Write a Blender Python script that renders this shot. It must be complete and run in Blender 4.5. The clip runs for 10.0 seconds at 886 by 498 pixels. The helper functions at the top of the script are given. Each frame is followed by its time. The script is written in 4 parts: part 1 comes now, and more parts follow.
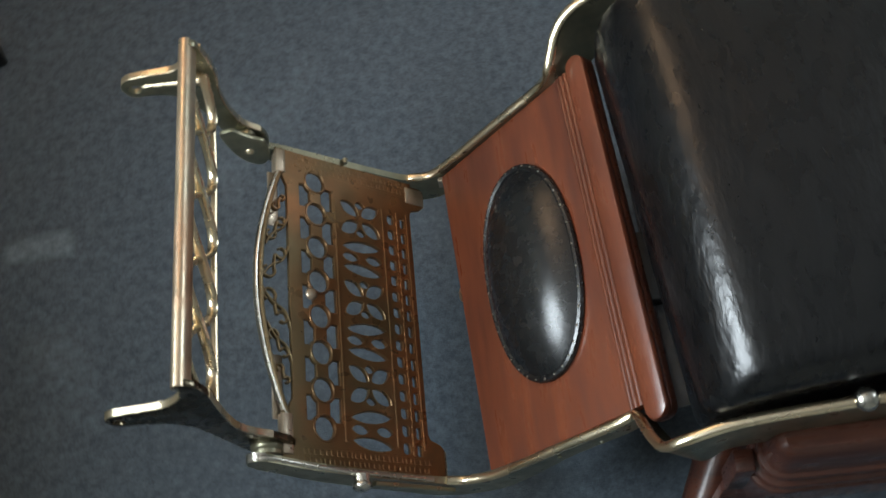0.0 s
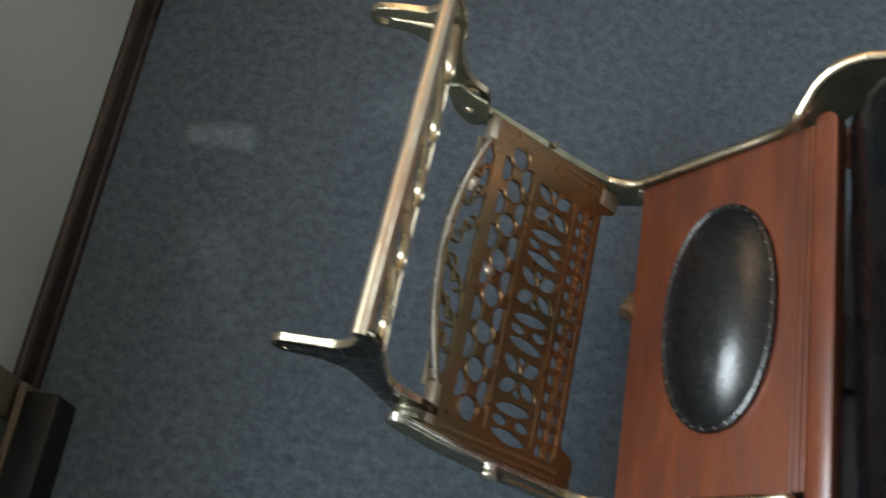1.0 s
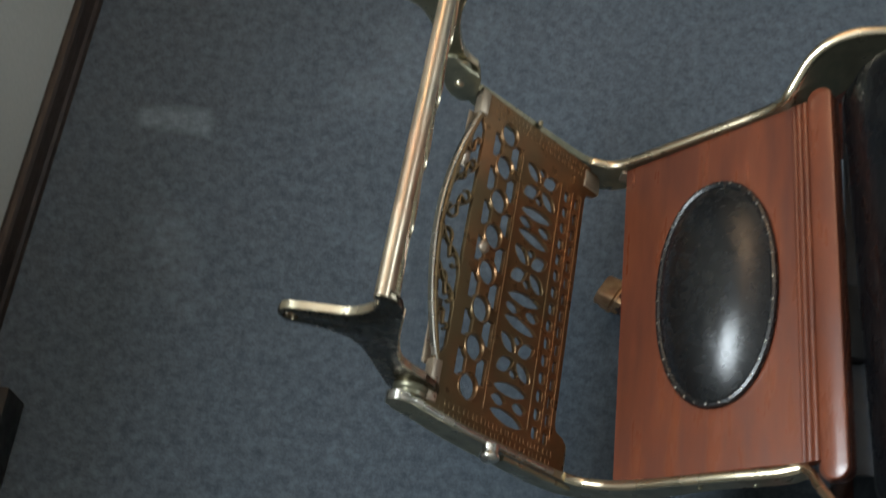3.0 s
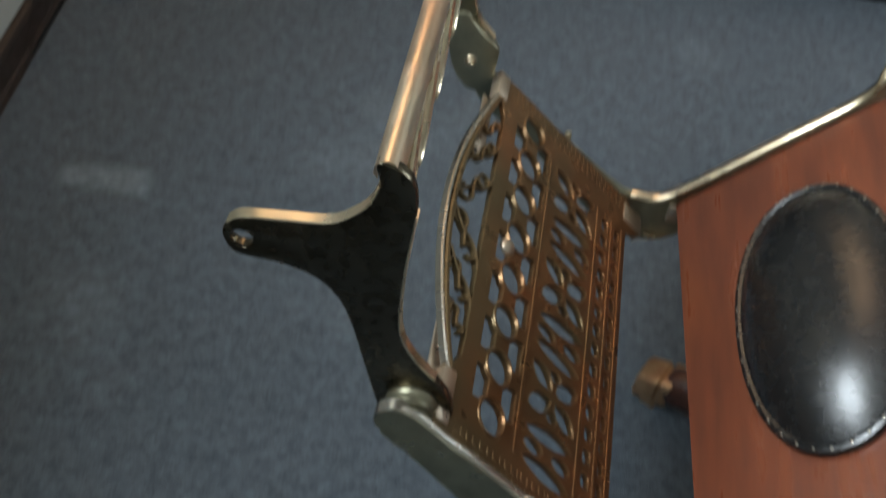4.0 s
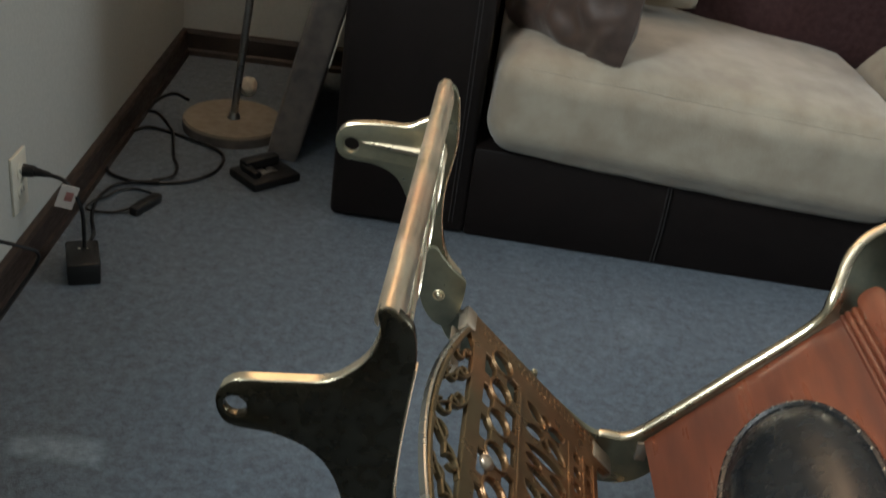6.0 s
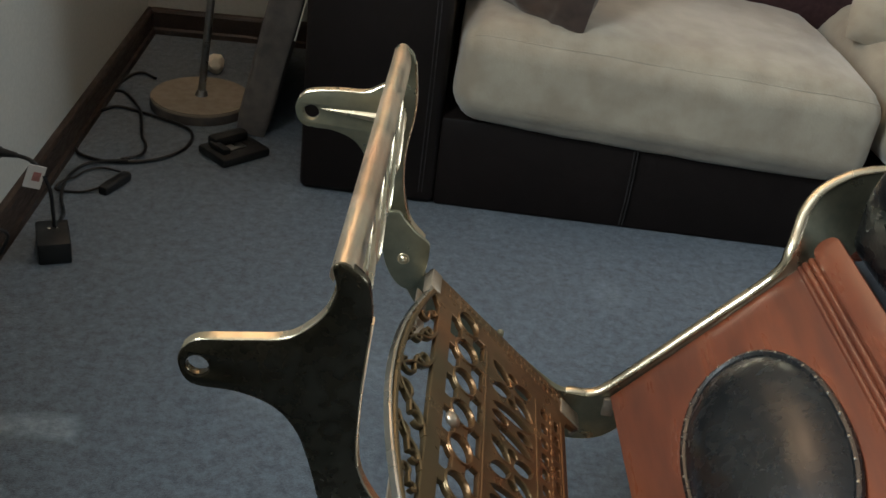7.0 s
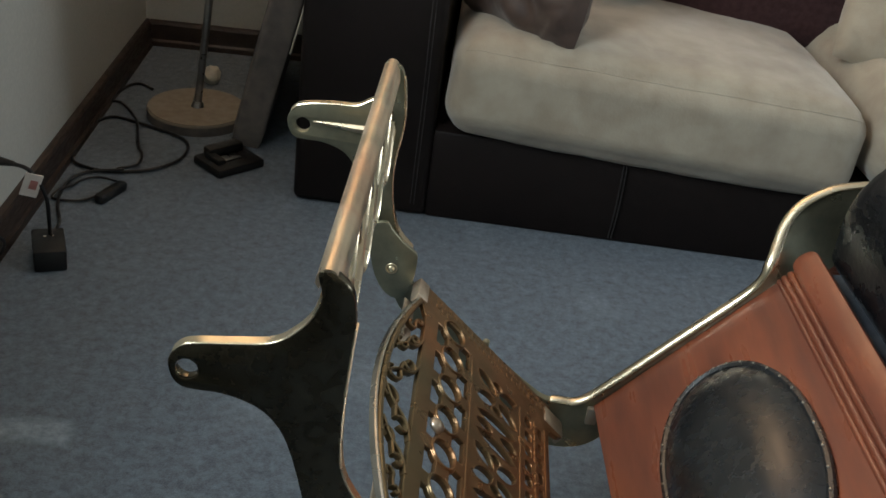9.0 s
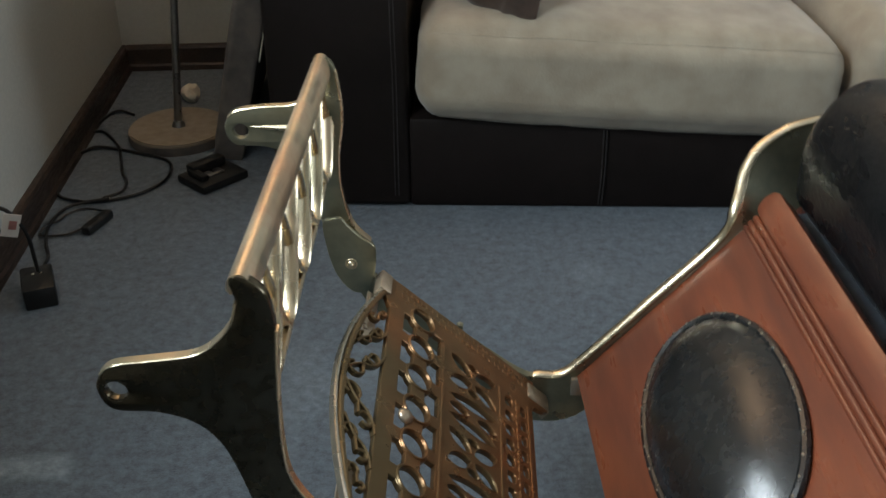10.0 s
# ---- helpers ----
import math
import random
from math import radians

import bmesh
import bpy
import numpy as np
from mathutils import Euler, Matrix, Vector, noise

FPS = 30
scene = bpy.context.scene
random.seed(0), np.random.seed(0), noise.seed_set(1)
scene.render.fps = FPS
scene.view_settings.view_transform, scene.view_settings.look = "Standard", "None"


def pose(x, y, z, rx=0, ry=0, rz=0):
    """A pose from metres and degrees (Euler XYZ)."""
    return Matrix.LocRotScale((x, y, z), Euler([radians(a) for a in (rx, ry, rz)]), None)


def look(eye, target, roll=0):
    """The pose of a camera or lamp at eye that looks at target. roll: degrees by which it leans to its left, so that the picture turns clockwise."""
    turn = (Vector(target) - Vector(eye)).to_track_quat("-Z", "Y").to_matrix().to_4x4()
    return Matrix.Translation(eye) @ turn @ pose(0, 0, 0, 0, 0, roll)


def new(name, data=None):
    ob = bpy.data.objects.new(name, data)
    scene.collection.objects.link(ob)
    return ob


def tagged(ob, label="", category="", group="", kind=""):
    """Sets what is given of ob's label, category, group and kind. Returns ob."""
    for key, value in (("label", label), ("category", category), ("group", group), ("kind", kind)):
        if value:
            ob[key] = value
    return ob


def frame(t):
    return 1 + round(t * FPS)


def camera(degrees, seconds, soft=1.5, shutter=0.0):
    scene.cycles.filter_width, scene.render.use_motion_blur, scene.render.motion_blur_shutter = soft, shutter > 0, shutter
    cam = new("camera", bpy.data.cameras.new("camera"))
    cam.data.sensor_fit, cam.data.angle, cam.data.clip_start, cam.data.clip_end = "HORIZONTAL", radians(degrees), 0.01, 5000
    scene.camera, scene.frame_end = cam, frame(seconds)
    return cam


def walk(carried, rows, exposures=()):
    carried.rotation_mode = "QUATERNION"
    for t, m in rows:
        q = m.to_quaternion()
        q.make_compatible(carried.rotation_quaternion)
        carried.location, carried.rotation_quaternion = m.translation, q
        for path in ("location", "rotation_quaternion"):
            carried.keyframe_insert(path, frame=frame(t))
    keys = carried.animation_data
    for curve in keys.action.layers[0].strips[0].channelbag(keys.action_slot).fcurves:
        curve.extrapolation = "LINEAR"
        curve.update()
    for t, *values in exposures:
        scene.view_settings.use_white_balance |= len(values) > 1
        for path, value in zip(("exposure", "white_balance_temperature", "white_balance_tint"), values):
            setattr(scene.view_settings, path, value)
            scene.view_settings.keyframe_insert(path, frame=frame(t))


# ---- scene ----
cam = camera(43.9, 10.0, shutter=0.5)
PATH = [
    (0, (1.046, -1.558, 1.966), (1.015, -0.698, 0.16), -12.3),
    (0.2, (1.068, -1.555, 1.959), (0.997, -0.703, 0.151), -10.0),
    (0.5, (1.073, -1.548, 1.954), (0.907, -0.718, 0.143), -8.7),
    (0.8, (0.993, -1.525, 1.954), (0.787, -0.722, 0.134), -7.0),
    (1, (0.892, -1.493, 1.947), (0.696, -0.7, 0.121), -6.0),
    (1.2, (0.812, -1.472, 1.951), (0.659, -0.666, 0.124), -4.2),
    (1.5, (0.742, -1.44, 1.955), (0.666, -0.662, 0.114), -2.9),
    (2, (0.716, -1.406, 1.96), (0.77, -0.562, 0.148), 4.5),
    (2.5, (0.701, -1.426, 1.94), (0.752, -0.573, 0.131), 6.7),
    (2.7, (0.736, -1.498, 1.94), (0.744, -0.639, 0.134), 6.2),
    (3.8, (0.709, -1.623, 1.353), (0.753, -0.467, -0.279), 9.4),
    (4, (0.711, -1.661, 1.278), (0.744, -0.322, -0.207), 8.6),
    (4.5, (0.712, -1.761, 1.146), (0.719, -0.097, 0.036), 6.2),
    (5, (0.689, -1.79, 1.166), (0.693, -0.058, 0.166), 6.0),
    (5.5, (0.678, -1.799, 1.176), (0.724, -0.033, 0.238), 7.1),
    (6, (0.675, -1.776, 1.158), (0.762, -0.026, 0.194), 8.1),
    (6.2, (0.68, -1.772, 1.147), (0.775, -0.037, 0.156), 7.2),
    (7.5, (0.702, -1.814, 1.157), (0.836, -0.086, 0.158), 7.2),
    (8, (0.705, -1.806, 1.153), (0.838, -0.083, 0.146), 7.2),
    (8.5, (0.704, -1.823, 1.168), (0.833, -0.098, 0.164), 7.1),
    (9, (0.707, -1.829, 1.168), (0.838, -0.087, 0.193), 7.6),
    (9.5, (0.74, -1.827, 1.171), (0.858, -0.081, 0.201), 5.5),
    (10, (0.809, -1.819, 1.163), (0.874, -0.086, 0.166), -0.7),
]
walk(cam, [(t, look(eye, target, roll)) for t, eye, target, roll in PATH], [(0, 0.07), (2.7, 0.08), (4.2, 0.24), (10, 0.24)])

# ---- light ----
world = bpy.data.worlds.new("world")
scene.world = world
world.use_nodes = True
wn = world.node_tree.nodes
sky = wn.new("ShaderNodeTexSky")
sky.sky_type, sky.sun_disc = "NISHITA", False
sky.sun_elevation, sky.sun_rotation = radians(35), radians(200)
wn["Background"].inputs["Strength"].default_value = 0.08
world.node_tree.links.new(sky.outputs["Color"], wn["Background"].inputs["Color"])


def area_lamp(name, m, sx, sy, watts, colour):
    data = bpy.data.lights.new(name, "AREA")
    data.shape, data.size, data.size_y, data.energy, data.color = "RECTANGLE", sx, sy, watts, colour
    ob = new(name, data)
    ob.matrix_world = m
    return ob


# daylight through the window high in the west wall, cool
WEST_Y0, WEST_Y1, WEST_Z0, WEST_Z1, H = -1.56, -0.68, 1.22, 2.27, 2.44
area_lamp("window_daylight", pose(-0.22, (WEST_Y0 + WEST_Y1) / 2, (WEST_Z0 + WEST_Z1) / 2, 90, 0, -90), WEST_Y1 - WEST_Y0, WEST_Z1 - WEST_Z0, 60, (0.83, 0.935, 1.0))
# and through a smaller unseen window, added in the east wall to fill in
EAST_Y0, EAST_Y1, EAST_Z0, EAST_Z1 = -0.80, 0.60, 1.00, 2.20
area_lamp("window_daylight", pose(3.86, (EAST_Y0 + EAST_Y1) / 2, (EAST_Z0 + EAST_Z1) / 2, 90, 0, 90), EAST_Y1 - EAST_Y0, EAST_Z1 - EAST_Z0, 29, (0.83, 0.935, 1.0))
# the floor lamp's uplight, warm
area_lamp("lamp_light", pose(0.386, 0.817, 1.74, 180, 0, 0), 0.16, 0.16, 30, (1.0, 0.68, 0.44))


# ---- materials ----
def material(name, base, rough=0.5, metal=0.0, alt=None, grain=40.0, blotch=4.0, mix=0.5, bump=0.0, bump_scale=None, coat=0.0, coat_rough=0.15, sheen=0.0, stretch=(1, 1, 1), rough_vary=0.12, gloss=0.5, soften=0.25):
    """A surface whose colour varies at two scales, with fine relief."""
    m = bpy.data.materials.new(name)
    m.use_nodes = True
    nt = m.node_tree
    bsdf = nt.nodes["Principled BSDF"]
    alt = alt or tuple(c * 0.6 for c in base)
    coord = nt.nodes.new("ShaderNodeTexCoord")
    mapping = nt.nodes.new("ShaderNodeMapping")
    mapping.inputs["Scale"].default_value = stretch
    nt.links.new(coord.outputs["Object"], mapping.inputs["Vector"])
    big, small = nt.nodes.new("ShaderNodeTexNoise"), nt.nodes.new("ShaderNodeTexNoise")
    for tex, sc in ((big, blotch), (small, grain)):
        tex.inputs["Scale"].default_value = sc
        tex.inputs["Detail"].default_value = 5.0
        nt.links.new(mapping.outputs["Vector"], tex.inputs["Vector"])
    add = nt.nodes.new("ShaderNodeMath")
    add.operation = "ADD"
    nt.links.new(big.outputs["Fac"], add.inputs[0])
    nt.links.new(small.outputs["Fac"], add.inputs[1])
    rng = nt.nodes.new("ShaderNodeMapRange")
    rng.inputs["From Min"].default_value, rng.inputs["From Max"].default_value = 1 - soften, 1 + soften
    rng.inputs["To Min"].default_value, rng.inputs["To Max"].default_value = 0.0, mix * 2
    nt.links.new(add.outputs[0], rng.inputs["Value"])
    mixer = nt.nodes.new("ShaderNodeMix")
    mixer.data_type = "RGBA"
    mixer.inputs["A"].default_value, mixer.inputs["B"].default_value = (*base, 1), (*alt, 1)
    nt.links.new(rng.outputs["Result"], mixer.inputs["Factor"])
    nt.links.new(mixer.outputs["Result"], bsdf.inputs["Base Color"])
    rr = nt.nodes.new("ShaderNodeMapRange")
    rr.inputs["From Min"].default_value, rr.inputs["From Max"].default_value = 0.3, 0.7
    rr.inputs["To Min"].default_value, rr.inputs["To Max"].default_value = max(0.02, rough - rough_vary), min(1, rough + rough_vary)
    nt.links.new(small.outputs["Fac"], rr.inputs["Value"])
    nt.links.new(rr.outputs["Result"], bsdf.inputs["Roughness"])
    bsdf.inputs["Metallic"].default_value = metal
    bsdf.inputs["Specular IOR Level"].default_value = gloss
    bsdf.inputs["Coat Weight"].default_value = coat
    bsdf.inputs["Coat Roughness"].default_value = coat_rough
    bsdf.inputs["Sheen Weight"].default_value = sheen
    if bump:
        b = nt.nodes.new("ShaderNodeBump")
        b.inputs["Strength"].default_value, b.inputs["Distance"].default_value = min(1.0, bump), 0.002
        if bump_scale:
            fine = nt.nodes.new("ShaderNodeTexNoise")
            fine.inputs["Scale"].default_value, fine.inputs["Detail"].default_value = bump_scale, 4.0
            nt.links.new(mapping.outputs["Vector"], fine.inputs["Vector"])
            nt.links.new(fine.outputs["Fac"], b.inputs["Height"])
        else:
            nt.links.new(small.outputs["Fac"], b.inputs["Height"])
        nt.links.new(b.outputs["Normal"], bsdf.inputs["Normal"])
    return m


BRASS = material("polished_brass", (0.87, 0.78, 0.57), 0.27, 1.0, (0.76, 0.57, 0.38), grain=12, blotch=5, mix=0.38, soften=0.38, rough_vary=0.08)
RAIL_BRASS = material("worn_polished_brass", (0.80, 0.70, 0.52), 0.40, 1.0, (0.66, 0.46, 0.31), grain=30, blotch=9, mix=0.5, soften=0.28, bump=0.25, bump_scale=130, rough_vary=0.12)
# near bracket's outer face: its dark reflections are put into the blackened colour
BRASS_DARK_REFLECT = material("blackened_brass_dark_reflection", (0.165, 0.140, 0.098), 0.25, 1.0, (0.085, 0.070, 0.048), grain=70, blotch=9, mix=0.5, soften=0.2, rough_vary=0.10)
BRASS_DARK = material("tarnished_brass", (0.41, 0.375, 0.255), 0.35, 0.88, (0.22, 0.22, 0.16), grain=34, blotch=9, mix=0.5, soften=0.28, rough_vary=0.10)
NICKEL = material("worn_nickel", (0.72, 0.70, 0.64), 0.25, 1.0, (0.5, 0.47, 0.4), grain=30, blotch=10, mix=0.4, rough_vary=0.06)
BRONZE = material("worn_brown_bronze_lacquer", (0.300, 0.132, 0.052), 0.33, 0.66, (0.190, 0.095, 0.042), grain=30, blotch=5.0, mix=0.5, soften=0.25, rough_vary=0.10)
WOOD = material("varnished_cherry_wood", (0.200, 0.055, 0.024), 0.34, 0.0, (0.092, 0.023, 0.011), grain=9, blotch=2.2, mix=0.50, soften=0.28, bump=0.04, coat=0.7, coat_rough=0.22, stretch=(5, 0.7, 5))
WOOD_SIDE = material("brown_mahogany", (0.085, 0.028, 0.016), 0.33, 0.0, (0.045, 0.015, 0.010), grain=20, blotch=4, mix=0.5, coat=0.3, stretch=(1, 8, 8))
WOOD_DARK = material("dark_mahogany", (0.12, 0.04, 0.022), 0.35, 0.0, (0.05, 0.018, 0.012), grain=20, blotch=4, mix=0.5, coat=0.3, stretch=(1, 8, 8))
LEATHER = material("black_leather", (0.0065, 0.0075, 0.0085), 0.27, 0.0, (0.010, 0.0108, 0.0115), grain=60, blotch=6, mix=0.5, bump=0.06, bump_scale=160, rough_vary=0.02, gloss=0.75)
LEATHER_SEAT = material("creased_black_leather", (0.0024, 0.0028, 0.0036), 0.29, 0.0, (0.0038, 0.0042, 0.0050), grain=45, blotch=7, mix=0.5, bump=0.75, bump_scale=95, rough_vary=0.05, gloss=0.66, stretch=(1.0, 0.45, 1.0))
LEATHER_SOFA = material("matt_black_leather", (0.0085, 0.006, 0.0052), 0.5, 0.0, (0.013, 0.009, 0.008), grain=80, blotch=5, mix=0.5, bump=0.2, bump_scale=90, gloss=0.2)
CARPET = material("blue_grey_carpet", (0.120, 0.152, 0.185), 0.95, 0.0, (0.061, 0.078, 0.096), grain=330, blotch=120, mix=0.5, soften=0.40, bump=0.9, bump_scale=380, sheen=0.15, rough_vary=0.03)


def carpet_marks(m):
    """Faint worn marks in the pile: one pale strip and soft lighter spots."""
    nt = m.node_tree
    geo, wob = nt.nodes.new("ShaderNodeNewGeometry"), nt.nodes.new("ShaderNodeTexNoise")
    wob.inputs["Scale"].default_value = 30
    sep = nt.nodes.new("ShaderNodeSeparateXYZ")
    nt.links.new(geo.outputs["Position"], sep.inputs[0])

    def op(kind, a, b):
        n = nt.nodes.new("ShaderNodeMath")
        n.operation = kind
        for i, v in enumerate((a, b)):
            if isinstance(v, (int, float)):
                n.inputs[i].default_value = v
            else:
                nt.links.new(v, n.inputs[i])
        return n.outputs[0]

    def inside(axis, mid, half):
        off = op("ABSOLUTE", op("SUBTRACT", sep.outputs[axis], mid), 0)
        off = op("ADD", off, op("MULTIPLY", op("SUBTRACT", wob.outputs["Fac"], 0.5), 0.03))
        r = nt.nodes.new("ShaderNodeMapRange")
        r.inputs["From Min"].default_value, r.inputs["From Max"].default_value = half + 0.012, half - 0.010
        nt.links.new(off, r.inputs["Value"])
        return r.outputs["Result"]

    mask = op("MULTIPLY", inside("X", 0.192, 0.068), inside("Y", -0.453, 0.022))
    spots = nt.nodes.new("ShaderNodeTexNoise")
    spots.inputs["Scale"].default_value, spots.inputs["Detail"].default_value = 13, 2
    r = nt.nodes.new("ShaderNodeMapRange")
    r.inputs["From Min"].default_value, r.inputs["From Max"].default_value = 0.58, 0.76
    nt.links.new(spots.outputs["Fac"], r.inputs["Value"])
    mask = op("MAXIMUM", op("MULTIPLY", mask, 0.8), op("MULTIPLY", r.outputs["Result"], 0.42))
    bsdf = nt.nodes["Principled BSDF"]
    old = bsdf.inputs["Base Color"].links[0].from_socket
    mixer = nt.nodes.new("ShaderNodeMix")
    mixer.data_type = "RGBA"
    mixer.inputs["B"].default_value = (0.19, 0.235, 0.27, 1)
    nt.links.new(mask, mixer.inputs["Factor"])
    nt.links.new(old, mixer.inputs["A"])
    # trodden pile: irregular darker and lighter patches of every size
    pile, shade, tint = nt.nodes.new("ShaderNodeTexNoise"), nt.nodes.new("ShaderNodeMapRange"), nt.nodes.new("ShaderNodeVectorMath")
    pile.inputs["Scale"].default_value, pile.inputs["Detail"].default_value, pile.inputs["Roughness"].default_value = 48, 7, 0.72
    shade.inputs["From Min"].default_value, shade.inputs["From Max"].default_value = 0.30, 0.70
    shade.inputs["To Min"].default_value, shade.inputs["To Max"].default_value = 0.58, 1.40
    shade.clamp = False
    tint.operation = "SCALE"
    nt.links.new(geo.outputs["Position"], pile.inputs["Vector"])
    nt.links.new(pile.outputs["Fac"], shade.inputs["Value"])
    nt.links.new(mixer.outputs["Result"], tint.inputs[0])
    nt.links.new(shade.outputs["Result"], tint.inputs["Scale"])
    nt.links.new(tint.outputs[0], bsdf.inputs["Base Color"])


carpet_marks(CARPET)
WALL = material("pale_grey_paint", (0.445, 0.445, 0.405), 0.8, 0.0, (0.405, 0.405, 0.37), grain=120, blotch=2, mix=0.4, bump=0.12, bump_scale=220)
BASE_WOOD = material("dark_brown_baseboard", (0.036, 0.021, 0.014), 0.5, 0.0, (0.018, 0.011, 0.008), grain=30, blotch=5, mix=0.5, stretch=(6, 1, 6))
CEILING = material("ceiling_paint", (0.46, 0.45, 0.43), 0.9, 0.0, (0.42, 0.41, 0.39), grain=60, blotch=2, bump=0.2, bump_scale=90)
SUEDE = material("cream_suede", (0.385, 0.338, 0.256), 0.85, 0.0, (0.300, 0.252, 0.186), grain=16, blotch=6.0, mix=0.5, soften=0.22, bump=0.35, bump_scale=180, sheen=0.35)
TAUPE = material("taupe_satin", (0.098, 0.062, 0.046), 0.46, 0.0, (0.055, 0.034, 0.026), grain=30, blotch=7, mix=0.45, bump=0.15, bump_scale=350, sheen=0.15)
SEAM = material("grey_stitching", (0.030, 0.026, 0.024), 0.8)
MAROON = material("dark_maroon_fabric", (0.046, 0.0135, 0.0145), 0.8, 0.0, (0.030, 0.0085, 0.0095), grain=70, blotch=5, bump=0.2, bump_scale=400, sheen=0.06)
PLASTIC = material("black_plastic", (0.010, 0.010, 0.010), 0.42, 0.0, (0.015, 0.015, 0.015), grain=50, blotch=8, gloss=0.3)
IVORY = material("ivory_plastic", (0.70, 0.67, 0.55), 0.4, 0.0, (0.64, 0.60, 0.5), grain=50, blotch=8)
LAMP_BASE = material("beige_lamp_enamel", (0.235, 0.198, 0.152), 0.5, 0.0, (0.20, 0.165, 0.125), grain=40, blotch=8)
STEEL = material("brushed_steel", (0.36, 0.36, 0.35), 0.35, 1.0, (0.28, 0.28, 0.27), grain=60, blotch=9)
COPPER = material("worn_brass_cap", (0.72, 0.47, 0.27), 0.42, 0.85, (0.50, 0.28, 0.15), grain=50, blotch=25, mix=0.5)
MOTTLED = material("mottled_grey_cloth", (0.075, 0.066, 0.062), 0.8, 0.0, (0.15, 0.125, 0.11), grain=30, blotch=9, mix=0.6, bump=0.2)
BEIGE_METAL = material("dull_beige_metal", (0.56, 0.47, 0.36), 0.35, 0.8, (0.42, 0.33, 0.24), grain=60, blotch=14, mix=0.4)
PAPER = material("crumpled_paper", (0.62, 0.57, 0.46), 0.8, 0.0, (0.52, 0.47, 0.38), grain=30, blotch=9)
TAG = material("printed_tag_paper", (0.72, 0.66, 0.6), 0.7, 0.0, (0.66, 0.6, 0.55), grain=40, blotch=9)
TAG_RED = material("tag_red_print", (0.5, 0.2, 0.17), 0.7)
CASING = material("brown_wood_casing", (0.15, 0.115, 0.078), 0.5, 0.0, (0.10, 0.075, 0.05), grain=25, blotch=4, stretch=(6, 6, 1))
# flat blue-grey for the added ledge, in place of metal reflecting the window
GREY_REFLECT = material("blue_grey_reflection", (0.075, 0.086, 0.102), 0.5, 0.0, (0.060, 0.070, 0.084), grain=60, blotch=9)
GLASS = bpy.data.materials.new("window_glass")
GLASS.use_nodes = True
g = GLASS.node_tree.nodes["Principled BSDF"]
g.inputs["Transmission Weight"].default_value, g.inputs["Roughness"].default_value, g.inputs["Base Color"].default_value = 1.0, 0.0, (0.95, 0.97, 0.96, 1)


def worn_lacquer(m, olive):
    """Lacquer worn through to dull olive bronze in wide patches, most of all near the toe."""
    nt = m.node_tree
    coord, tex = nt.nodes.new("ShaderNodeTexCoord"), nt.nodes.new("ShaderNodeTexNoise")
    tex.inputs["Scale"].default_value, tex.inputs["Detail"].default_value = 5.5, 3
    nt.links.new(coord.outputs["Object"], tex.inputs["Vector"])
    sep, toe = nt.nodes.new("ShaderNodeSeparateXYZ"), nt.nodes.new("ShaderNodeMath")
    toe.operation = "MULTIPLY_ADD"
    toe.inputs[1].default_value = -1.3
    nt.links.new(coord.outputs["Object"], sep.inputs[0])
    nt.links.new(sep.outputs["X"], toe.inputs[0])
    nt.links.new(tex.outputs["Fac"], toe.inputs[2])
    r = nt.nodes.new("ShaderNodeMapRange")
    r.inputs["From Min"].default_value, r.inputs["From Max"].default_value = 0.62, 0.86
    nt.links.new(toe.outputs[0], r.inputs["Value"])
    bsdf, mixer = nt.nodes["Principled BSDF"], nt.nodes.new("ShaderNodeMix")
    mixer.data_type = "RGBA"
    mixer.inputs["B"].default_value = (*olive, 1)
    nt.links.new(r.outputs["Result"], mixer.inputs["Factor"])
    nt.links.new(bsdf.inputs["Base Color"].links[0].from_socket, mixer.inputs["A"])
    nt.links.new(mixer.outputs["Result"], bsdf.inputs["Base Color"])


worn_lacquer(BRONZE, (0.160, 0.112, 0.054))


